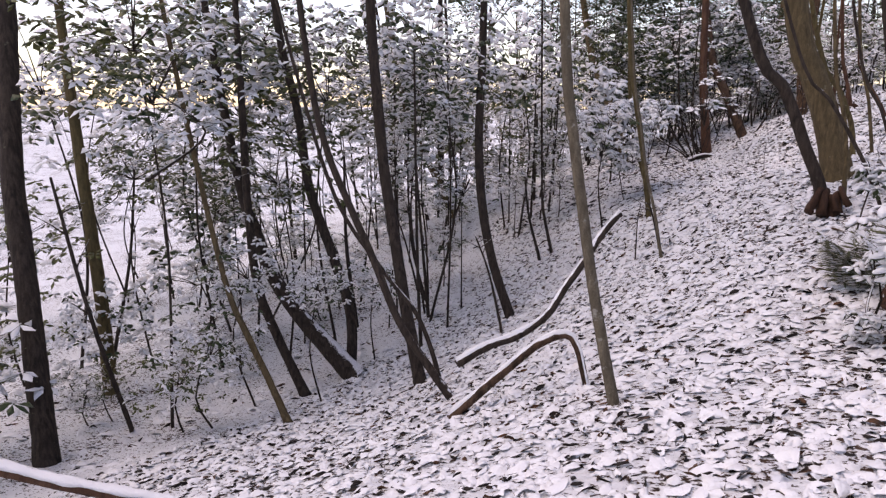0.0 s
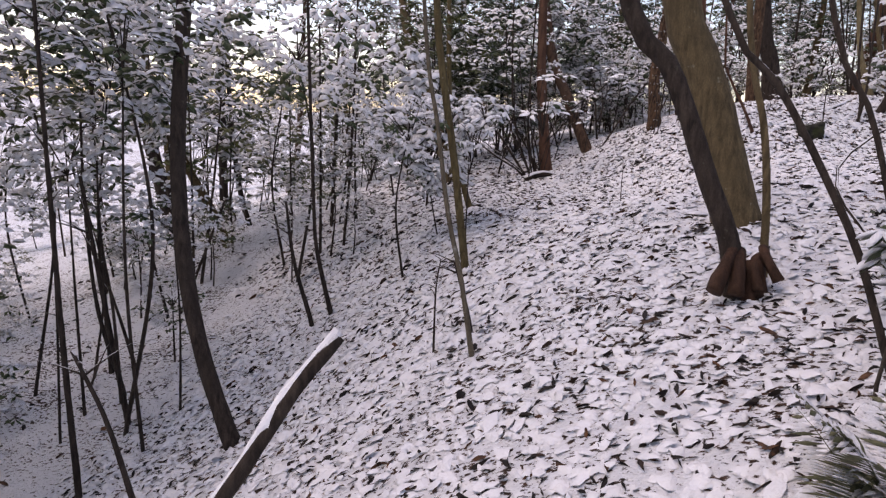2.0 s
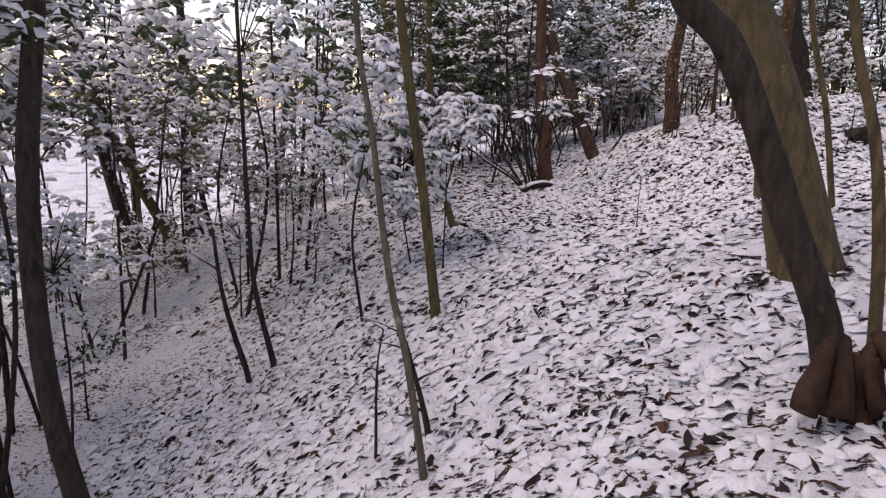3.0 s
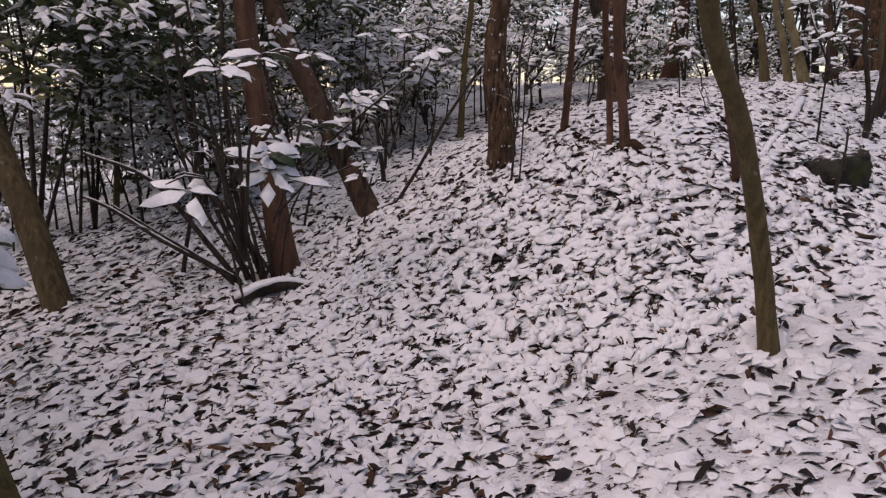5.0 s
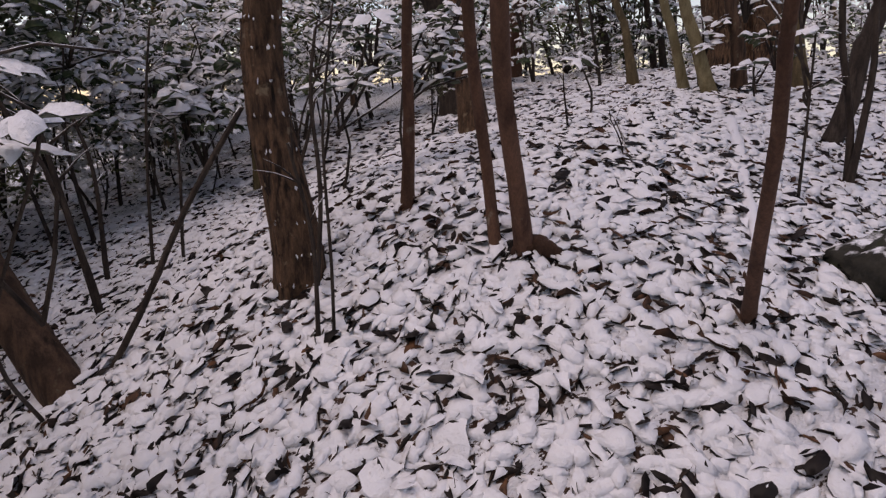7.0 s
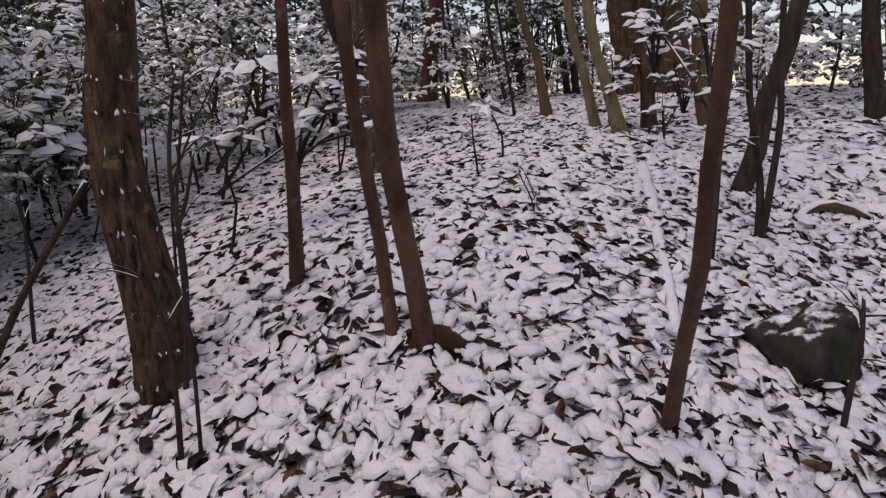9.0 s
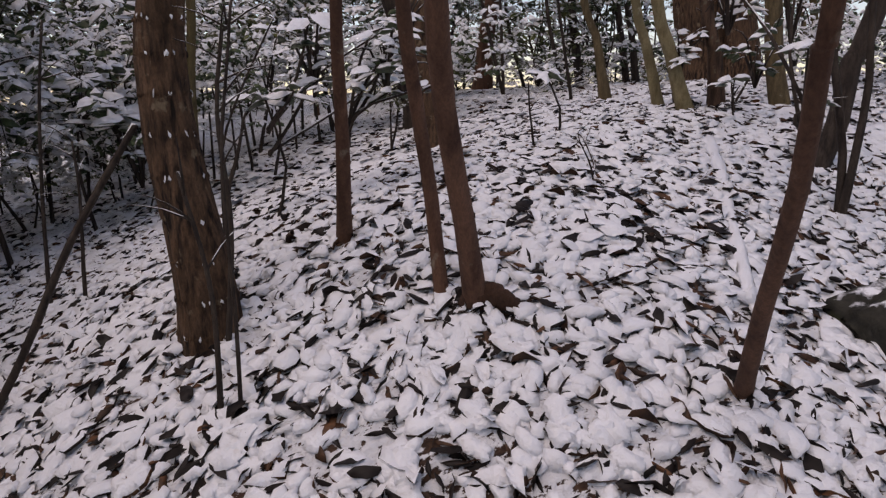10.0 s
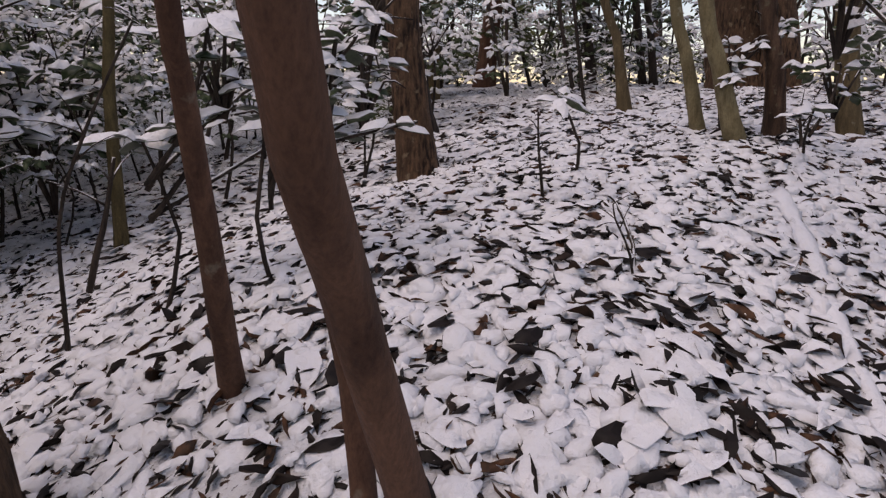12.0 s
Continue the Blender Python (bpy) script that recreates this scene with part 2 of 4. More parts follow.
far = np.array([12, 16, 22, 30, 42, 60, 90, 140, 220, 340])
gx = np.concatenate([-far[::-1] - 0.0, np.arange(-9, 9.01, 0.11), far])
gy = np.concatenate([-far[::-1], np.arange(-5, 20.01, 0.11), far[2:] + 4])
mx, my = np.meshgrid(gx, gy)
gv = np.stack([mx, my, height(mx, my) + ripple(mx, my)], -1).reshape(-1, 3)
gi, gj = np.meshgrid(np.arange(len(gy) - 1), np.arange(len(gx) - 1), indexing="ij")
ga = (gi * len(gx) + gj).ravel()
gk = len(gx)
ground = new("ground", raw_mesh("ground", gv, np.concatenate([np.stack([ga, ga + 1, ga + gk + 1], 1), np.stack([ga, ga + gk + 1, ga + gk], 1)]), [GROUND]))
tagged(ground, "snow-dusted forest slope covered with fallen brown leaves", "ground", kind="structure")


# ---- snowy leaf litter ----
def litter_leaves(rng, x, y, size, bare, edge=0.0):
    """Flat snow-topped leaves, and bare ones (where bare) that stand up on an edge; most bare ones are dark slits of
    painted shade.
    """
    n = len(x)
    turn = rng.uniform(0, 2 * np.pi, n)
    tilt = rng.normal(0, 1, (n, 2)) * np.where(bare, 1.15, 0.22)[:, None]
    along = np.stack([np.cos(turn), np.sin(turn), rng.normal(0, 0.16, n)], 1)
    slope_x = (height(x + 0.1, y) - height(x - 0.1, y)) / 0.2
    slope_y = (height(x, y + 0.1) - height(x, y - 0.1)) / 0.2
    along[:, 2] += slope_x * along[:, 0] + slope_y * along[:, 1]
    normal = np.stack([-slope_x + tilt[:, 0], -slope_y + tilt[:, 1], np.ones(n)], 1)
    length = size * rng.uniform(0.55, 1.3, n) * 0.5 * np.where(bare, 0.8, 1.0)
    width = length * np.where(bare, rng.uniform(0.16, 0.34, n), rng.uniform(0.4, 0.75, n))
    pos = np.stack([x, y, height(x, y) + ripple(x, y) + np.where(bare, rng.uniform(0.0, 0.018, n), rng.uniform(-0.004, 0.012, n))], 1)
    cup = rng.normal(0.0, 1, n) * np.where(bare, 0.6, 0.2)
    return pillows(pos, along, normal, length, width, np.where(bare, 0.001, rng.uniform(0.008, 0.022, n)), cup, True, edge, False)


def litter(name, seed, count, x0, x1, y0, y1, size, share=0.3, edge=0.0):
    rng = np.random.default_rng(seed)
    bare = rng.random(count) < share
    v, t, top = litter_leaves(rng, rng.uniform(x0, x1, count), rng.uniform(y0, y1, count), size, bare, edge)
    index = np.ones((count, top), int)
    index[~bare, :top] = 0
    if edge:
        # dark rim on some snow pads: crevice shade painted as an outline
        index[rng.random(count) < 0.3, 12:] = 1
    ob = new(name, raw_mesh(name, v, t, [SNOW, DEAD_AND_SHADE], index.ravel()))
    tagged(ob, "fallen brown leaves under a thin layer of snow", "leaf litter", kind="stuff")


litter("leaf_litter", 1, 24000, -1.7, 3.0, 9.6, 13.6, 0.085, 0.54, 0.4)
litter("leaf_litter", 2, 30000, -4.2, 2.3, 0.0, 9.9, 0.083, 0.48)
litter("leaf_litter", 3, 14000, -5.0, -0.6, 8.5, 14.5, 0.1, 0.62)
litter("leaf_litter", 5, 9000, 2.7, 6.5, 9.5, 16.0, 0.1, 0.5)
litter("leaf_litter", 6, 7000, -4.5, 3.0, 13.4, 17.5, 0.11, 0.5)
litter("leaf_litter", 4, 9000, -9.0, 7.5, -1.0, 19.0, 0.13, 0.4)


# ---- trees ----
def rooted(points):
    """The points with the first one set a little into the ground."""
    p = [np.array(q, float) for q in points]
    p[0][2] = min(p[0][2], float(height(p[0][0], p[0][1])) + 0.01)
    foot = p[0] + (p[0] - p[1]) / np.linalg.norm(p[0] - p[1]) * 0.08
    foot[2] = float(height(foot[0], foot[1])) - 0.06
    return [foot, *p]


def trunk_mesh(points, r0, r1, seed, material, tall=5.5, sides=12, flare=0.35):
    p = rooted(points)
    way = p[-1] - p[-2]
    way = way / np.linalg.norm(way)
    way = way * 0.5 + np.array([0, 0, 0.5])
    ground_z = p[0][2]
    top = p[-1][2]
    while top < ground_z + tall:
        p.append(p[-1] + way * 1.3)
        way = way * 0.8 + np.array([0, 0, 0.2])
        top = p[-1][2]
    c = spline(p, 0.1)
    run = np.concatenate([[0], np.cumsum(np.linalg.norm(np.diff(c, axis=0), axis=1))])
    span = sum(np.linalg.norm(np.array(b) - np.array(a)) for a, b in zip(points, points[1:]))
    r = r0 + (r1 - r0) * np.clip(run / span, 0, 1)
    r = r * (1 - 0.5 * np.clip((run - span) / max(0.5, run[-1] - span), 0, 1))
    r = r * (1 + flare * np.exp(-run / (2.2 * r0 + 0.02)))
    v, t = tube(c, r, sides, 0.05, seed)
    return raw_mesh("trunk", v, t, [material]), c, r


tree_count = [0]


def tree(points, r0, r1, kind, label, tall=5.5, crown=True):
    """A tree: a tapered trunk through the points, two or three limbs and an added shading crown."""
    tree_count[0] += 1
    seed = tree_count[0]
    rng = np.random.default_rng(100 + seed)
    base = Vector(points[0])
    top = tagged(new("tree"), label, "tree")
    top.location = base
    me, c, r = trunk_mesh(points, r0, r1, seed, BARK[kind], tall)
    me.transform(Matrix.Translation(-base))
    child("trunk", me, top)
    if crown:
        tip = Vector(c[-1]) - base
        for k in range(2):
            a = rng.uniform(0, 6.28)
            end = tip + Vector((math.cos(a) * 1.1, math.sin(a) * 1.1, rng.uniform(0.2, 0.9)))
            low = Vector(c[int(len(c) * 0.88)]) - base
            arm = spline([low, (low + end) / 2, end], 0.2)
            v, t = tube(arm, np.linspace(r[-1] * 0.7, 0.008, len(arm)), 6, 0.05, seed + k)
            child("limb", raw_mesh("limb", v, t, [BARK[kind]]), top)
        # invented leaf crown, mostly above the view, to shade the wood; other kinds stay open
        if kind in ("dark", "rough"):
            leaves = child("crown", CROWNS[seed % len(CROWNS)], top, "added crown of snow-laden evergreen leaves")
            leaves.location = tip + Vector((0, 0, 0.2))
            leaves.rotation_euler = (0, 0, rng.uniform(0, 6.28))
            leaves.scale = (1.5, 1.5, 1.1)
    return top


def crown_mesh(seed, tips, leaves, radius, tall, leaf, snow, green, thick=0.012, rich=False, droop=-0.75):
    """A crown of leaf rosettes at scattered twig ends, many under snow."""
    rng = np.random.default_rng(seed)
    q = rng.normal(0, 1, (tips, 3))
    q /= np.linalg.norm(q, axis=1, keepdims=True)
    q *= rng.uniform(0.25, 1.0, (tips, 1)) ** 0.6
    q *= (1 + 0.35 * np.sin(3 * q[:, :1] + seed) * np.cos(4 * q[:, 1:2]))
    q *= (radius, radius, tall / 2)
    n = tips * leaves
    a = (np.arange(n) * 2.399 + rng.uniform(0, 0.7, n))
    drop = rng.uniform(droop, 0.1, n)
    along = np.stack([np.cos(a), np.sin(a), drop], 1)
    along /= np.linalg.norm(along, axis=1, keepdims=True)
    length = leaf * rng.uniform(0.65, 1.2, n) * 0.5
    pos = np.repeat(q, leaves, 0) + along * length[:, None] * 1.15 + rng.normal(0, leaf * 0.12, (n, 3))
    normal = np.stack([rng.normal(0, 0.25, n), rng.normal(0, 0.25, n), np.ones(n)], 1)
    v, t, top = pillows(pos, along, normal, length, length * rng.uniform(0.34, 0.5, n), rng.uniform(0.3, 1.0, n) * thick, rng.normal(-0.1, 0.15, n), rich=rich)
    index = np.ones((n, 2 * top), int)
    index[np.repeat(rng.random(tips) < snow, leaves) & (rng.random(n) < 0.93), :top] = 0
    if thick > 0.07:
        index[rng.random(n) < 0.7, :] = 0  # leaves wrapped all round in a lump of snow
    return raw_mesh("crown", v, t, [SNOW, green], index.ravel())


def pad_mesh(seed, tips, leaves, radius, tall, leaf):
    """Drooping broad leaves, each buried under a rounded pad of snow."""
    rng = np.random.default_rng(seed)
    rings, sides = 6, 9
    lat, lon = np.linspace(0.06, np.pi - 0.06, rings), np.linspace(0, 2 * np.pi, sides, endpoint=False)
    ball = np.stack([np.repeat(np.cos(lat), sides), (np.sin(lat)[:, None] * np.cos(lon)).ravel(), (np.sin(lat)[:, None] * np.sin(lon)).ravel()], 1)
    i, j = np.meshgrid(np.arange(rings - 1), np.arange(sides), indexing="ij")
    a, b = (i * sides + j).ravel(), (i * sides + (j + 1) % sides).ravel()
    skin = np.concatenate([np.stack([a, b, b + sides], 1), np.stack([a, b + sides, a + sides], 1)])
    parts, index = [], []
    q = rng.normal(0, 1, (tips, 3))
    q = q / np.linalg.norm(q, axis=1, keepdims=True) * rng.uniform(0.3, 1.0, (tips, 1)) ** 0.6 * (radius, radius, tall / 2)
    for tip in q:
        for k in range(leaves):
            turn = k * 2.399 + rng.uniform(0, 0.8)
            along = np.array([math.cos(turn), math.sin(turn), rng.uniform(-1.1, 0.05)])
            along /= np.linalg.norm(along)
            across = np.cross((0, 0, 1.0), along)
            across /= np.linalg.norm(across)
            up = np.cross(along, across)
            long = leaf * rng.uniform(0.7, 1.2) * 0.5
            wide, thick = long * rng.uniform(0.45, 0.65), long * rng.uniform(0.3, 0.5)
            lump = ball * (1 + 0.09 * rng.normal(0, 1, (len(ball), 1)))
            core = tip + along * long * 1.15 + up * thick * 0.6
            parts.append((core + lump[:, :1] * long * along + lump[:, 1:2] * wide * across + lump[:, 2:] * np.where(lump[:, 2:] > 0, thick, thick * 0.45) * up, skin))
            index.append(np.zeros(len(skin), int))
            one = lambda w: np.array([w], float)
            v, t, _ = pillows(one(tip + along * long * 1.2 - up * thick * 0.05), one(along), one(up), np.array([long * 1.1]), np.array([wide * 0.9]), np.array([0.003]), np.array([-0.1]), rich=False)
            parts.append((v, t))
            index.append(np.ones(len(t), int))
    v, t = join(parts)
    return raw_mesh("crown", v, t, [SNOW, GREEN], np.concatenate(index))


CROWNS = [crown_mesh(11 + k, 60, 5, 0.9, 1.3, 0.13, 0.7, GREEN, 0.03, None) for k in range(3)]
THICK = [crown_mesh(21 + k, 112, 6, 0.85, 1.3, 0.095, 0.88, GREEN, 0.035) for k in range(4)]
LITE = [crown_mesh(51 + k, 95, 5, 0.9, 1.35, 0.13, 0.86, GREEN, 0.045, None) for k in range(4)]
BROAD = [pad_mesh(31 + k, 17, 5, 0.46, 0.62, 0.16) for k in range(3)]
GREENER = [crown_mesh(41 + k, 110, 6, 0.85, 1.2, 0.1, 0.45, OLIVE, 0.025, None) for k in range(2)]
WHORL = [crown_mesh(61 + k, 1, 6, 0.03, 0.02, 0.115, 1.0, GREEN, 0.022, True, -0.45) for k in range(3)]
FAN = [crown_mesh(71 + k, 5, 6, 0.16, 0.22, 0.085, 1.0, GREEN, 0.025, True, -0.35) for k in range(3)]

tree([(-2.75, 5.30, -2.26), (-3.05, 5.35, -1.59), (-3.24, 5.43, -0.95), (-3.37, 5.56, -0.19), (-3.44, 5.75, 0.76)], 0.057, 0.049, "dark", "slender dark-barked tree rising from the snowy slope")
tree([(-0.59, 2.07, -1.44), (-0.69, 2.11, -1.11), (-0.78, 2.15, -0.79), (-0.89, 2.22, -0.37), (-0.99, 2.28, 0.06), (-1.08, 2.35, 0.49)], 0.031, 0.030, "grey", "pale grey slender tree beside fallen branches")
tree([(-1.67, 6.98, -1.10), (-1.86, 7.10, -0.28), (-2.01, 7.19, 0.33), (-2.14, 7.29, 0.94)], 0.033, 0.032, "olive", "olive-brown smooth-barked tree with pale lichen spots")
tree([(-1.14, 5.38, -1.20), (-1.25, 5.43, -0.84), (-1.36, 5.47, -0.49), (-1.48, 5.55, 0.02), (-1.60, 5.62, 0.51)], 0.016, 0.012, "grey", "thin grey-barked sapling trunk dusted with snow")
tree([(0.61, 7.54, -0.39), (0.50, 7.65, 0.24), (0.34, 7.74, 0.88)], 0.019, 0.018, "tan", "thin tan-barked sapling trunk on the snowy slope")
tree([(-2.29, 9.18, -1.01), (-2.41, 9.25, -0.73), (-2.55, 9.34, -0.34), (-2.68, 9.45, 0.12), (-2.79, 9.61, 0.76)], 0.034, 0.030, "olive", "pale olive trunk leaning behind a snow-laden sapling")
tree([(-3.19, 11.26, -1.19), (-3.31, 11.34, -0.80), (-3.46, 11.44, -0.38), (-3.54, 11.48, -0.20), (-3.85, 11.63, 0.50), (-4.15, 11.74, 1.05)], 0.095, 0.075, "tan", "tan-barked leaning tree below the snowy slope")
tree([(-4.14, 4.14, -2.88), (-4.47, 4.09, -2.59), (-4.86, 4.03, -2.24), (-5.28, 3.99, -1.76), (-5.54, 4.01, -1.26), (-5.77, 4.04, -0.81)], 0.119, 0.057, "dark", "thick dark trunk leaning out over the falling slope")
tree([(-4.31, 4.21, -2.87), (-4.39, 4.34, -2.22), (-4.67, 4.39, -1.55), (-5.04, 4.44, -0.79), (-5.30, 4.56, 0.14), (-5.59, 4.64, 0.91)], 0.063, 0.048, "dark", "slender dark-barked tree rising from the snowy slope")
tree([(-2.06, 2.78, -2.03), (-2.30, 2.76, -1.76), (-2.55, 2.74, -1.44), (-2.79, 2.76, -1.00), (-3.03, 2.77, -0.58), (-3.27, 2.79, -0.14), (-3.47, 2.85, 0.41)], 0.033, 0.028, "dark", "slender dark-barked tree rising from the snowy slope")
tree([(-2.94, 3.64, -2.44), (-3.16, 3.72, -1.74), (-3.34, 3.81, -1.11), (-3.52, 3.90, -0.47), (-3.66, 4.00, 0.17), (-3.79, 4.10, 0.80)], 0.060, 0.052, "dark", "slender dark-barked tree rising from the snowy slope")
tree([(-2.40, 3.17, -2.18), (-2.53, 3.20, -1.85), (-2.71, 3.21, -1.53), (-3.01, 3.17, -1.21), (-3.50, 3.14, -0.60)], 0.021, 0.017, "dark", "slender dark-barked tree rising from the snowy slope")
tree([(-4.41, 3.55, -2.89), (-4.80, 3.55, -2.27), (-5.09, 3.58, -1.72), (-5.30, 3.71, -0.83), (-5.47, 3.87, 0.10)], 0.053, 0.043, "dark", "slender dark-barked tree rising from the snowy slope")
tree([(-3.78, 2.68, -2.66), (-4.02, 2.69, -2.28), (-4.23, 2.69, -1.95), (-4.51, 2.70, -1.47)], 0.035, 0.027, "tan", "slender leaning tree on the falling slope")
tree([(-5.07, 1.18, -2.74), (-5.30, 1.32, -1.70), (-5.46, 1.41, -1.01), (-5.62, 1.50, -0.32), (-5.84, 1.74, 1.07)], 0.091, 0.081, "dark", "dark straight tree above a snow-covered fallen trunk")
tree([(0.69, 4.61, -0.69), (0.53, 4.65, -0.35), (0.37, 4.68, -0.05), (0.17, 4.70, 0.27), (-0.04, 4.71, 0.54)], 0.015, 0.013, "dark", "slender dark-barked tree rising from the snowy slope")
tree([(0.77, 4.68, -0.71), (0.69, 4.73, -0.40), (0.59, 4.79, -0.02), (0.51, 4.83, 0.21), (0.35, 4.86, 0.54)], 0.012, 0.011, "dark", "slender dark-barked tree rising from the snowy slope")
tree([(0.89, 4.30, -0.78), (0.81, 4.34, -0.52), (0.73, 4.41, -0.11), (0.64, 4.45, 0.18), (0.50, 4.50, 0.56)], 0.023, 0.018, "dark", "slender dark-barked tree rising from the snowy slope")
tree([(1.25, 5.90, -0.09), (1.16, 5.93, 0.16), (1.02, 5.98, 0.52), (0.87, 6.01, 0.82)], 0.063, 0.052, "dark", "slender dark-barked tree rising from the snowy slope")
tree([(-1.15, 11.72, -0.55), (-1.45, 11.91, 0.00), (-1.73, 12.17, 0.51), (-2.03, 12.48, 1.06)], 0.086, 0.078, "rough", "rough dark brown tree leaning over the slope")
tree([(0.28, 11.18, 0.31), (0.27, 11.23, 0.44), (0.21, 11.17, 0.73), (0.14, 11.04, 1.01)], 0.021, 0.019, "red", "smooth reddish-brown tree trunk rising from snowy leaf litter")
tree([(0.10, 11.68, 0.30), (0.08, 11.52, 0.59), (0.06, 11.43, 0.88), (0.05, 11.35, 1.06)], 0.027, 0.017, "red", "smooth reddish-brown tree trunk rising from snowy leaf litter")
tree([(0.81, 10.59, 0.06), (0.68, 10.44, 0.28), (0.48, 10.21, 0.58), (0.38, 10.11, 0.76), (0.35, 10.07, 0.89)], 0.021, 0.012, "red", "reddish-brown sapling curving up beside the mossy rock")
tree([(2.40, 11.87, 0.28), (2.50, 11.83, 0.58), (2.53, 11.82, 0.86), (2.60, 11.79, 1.07)], 0.050, 0.044, "dark", "slender dark-barked tree rising from the snowy slope")
tree([(2.11, 11.45, 0.18), (2.10, 11.46, 0.48), (2.04, 11.48, 0.77), (2.00, 11.49, 1.04)], 0.018, 0.013, "dark", "slender dark-barked tree rising from the snowy slope")
tree([(2.09, 11.43, 0.17), (2.12, 11.42, 0.48), (2.13, 11.41, 0.76), (2.11, 11.42, 1.03)], 0.018, 0.013, "dark", "slender dark-barked tree rising from the snowy slope")
tree([(0.44, 9.47, -0.47), (0.39, 9.53, -0.10), (0.20, 9.43, 0.37), (-0.06, 9.26, 0.80)], 0.035, 0.032, "olive", "olive-brown smooth-barked tree with pale lichen spots")
tree([(1.11, 13.69, 0.73), (1.04, 13.72, 1.09), (1.03, 13.72, 1.37)], 0.100, 0.088, "flaky", "thick tree with flaking brown bark and snow flecks")
tree([(-0.44, 14.11, 0.32), (-0.42, 14.10, 0.80), (-0.37, 14.08, 1.35)], 0.036, 0.030, "olive", "olive-brown smooth-barked tree with pale lichen spots")
tree([(-1.64, 19.82, -0.07), (-1.61, 19.81, 0.87), (-1.56, 19.79, 2.09)], 0.089, 0.074, "tan", "tan-barked straight forest tree on the snowy slope")
tree([(2.57, 12.99, 0.69), (2.46, 13.03, 0.99), (2.35, 13.06, 1.34)], 0.049, 0.037, "pale", "pale ochre slender tree trunk on the ridge")
tree([(2.60, 13.30, 0.72), (2.50, 13.34, 1.07), (2.41, 13.37, 1.38)], 0.038, 0.031, "pale", "pale ochre slender tree trunk on the ridge")
tree([(3.41, 12.99, 0.52), (3.32, 13.02, 0.86), (3.26, 13.04, 1.38)], 0.066, 0.053, "tan", "tan-barked straight forest tree on the snowy slope")
tree([(3.36, 15.12, 0.85), (3.25, 15.16, 1.32), (3.15, 15.19, 1.54)], 0.058, 0.038, "tan", "tan-barked straight forest tree on the snowy slope")
tree([(4.06, 19.94, 0.94), (4.12, 19.92, 1.72), (4.22, 19.88, 2.38)], 0.151, 0.124, "red", "smooth reddish-brown tree trunk rising from snowy leaf litter")
tree([(2.79, 12.96, 0.69), (2.75, 12.97, 1.02), (2.70, 12.99, 1.18)], 0.052, 0.041, "rough", "rough dark brown tree leaning over the slope")
tree([(5.57, 16.20, 0.92), (5.46, 16.24, 1.46), (5.33, 16.28, 1.93)], 0.298, 0.267, "flaky", "thick tree with flaking brown bark and snow flecks")
tree([(5.63, 15.71, 0.92), (5.57, 15.74, 1.43), (5.49, 15.76, 1.86)], 0.171, 0.154, "flaky", "thick tree with flaking brown bark and snow flecks")
tree([(4.99, 18.30, 0.93), (4.89, 18.33, 1.54), (4.82, 18.36, 2.19)], 0.070, 0.055, "dark", "slender dark-barked tree rising from the snowy slope")
tree([(5.89, 18.18, 1.08), (5.80, 18.21, 1.63), (5.70, 18.25, 2.22)], 0.056, 0.048, "dark", "slender dark-barked tree rising from the snowy slope")
tree([(2.70, 18.36, 0.72), (2.72, 18.35, 1.42), (2.74, 18.34, 2.09)], 0.080, 0.065, "tan", "tan-barked straight forest tree on the snowy slope")
tree([(4.35, 12.42, 0.68), (4.28, 12.45, 1.06), (4.22, 12.47, 1.44)], 0.064, 0.056, "dark", "slender dark-barked tree rising from the snowy slope")
tree([(-8.12, 11.25, -3.18), (-8.41, 11.17, -2.24), (-8.73, 11.06, -0.79), (-9.15, 10.95, 1.40)], 0.116, 0.087, "dark", "slender dark-barked tree rising from the snowy slope")
tree([(-5.98, 10.02, -2.77), (-6.45, 9.86, -1.65), (-6.81, 9.70, -0.88), (-7.13, 9.57, -0.14)], 0.081, 0.062, "tan", "tan-barked straight forest tree on the snowy slope")
tree([(-7.66, 11.75, -3.01), (-7.72, 11.74, -1.89), (-7.74, 11.75, -0.73)], 0.093, 0.077, "dark", "slender dark-barked tree rising from the snowy slope")
tree([(-6.79, 10.15, -2.99), (-7.09, 10.06, -2.02), (-7.30, 9.98, -1.61)], 0.052, 0.039, "dark", "slender dark-barked tree rising from the snowy slope")
tree([(-6.61, 11.29, -2.79), (-6.79, 11.24, -2.10), (-6.96, 11.19, -1.45), (-7.08, 11.17, -0.57)], 0.050, 0.043, "dark", "slender dark-barked tree rising from the snowy slope")
tree([(-3.05, 7.20, -1.86), (-3.18, 7.15, -1.25), (-3.21, 7.13, -0.78)], 0.024, 0.016, "dark", "slender dark-barked tree rising from the snowy slope")
tree([(1.70, 15.77, 0.93), (1.54, 15.76, 1.36), (1.39, 15.75, 1.79)], 0.175, 0.143, "dark", "slender dark-barked tree rising from the snowy slope")


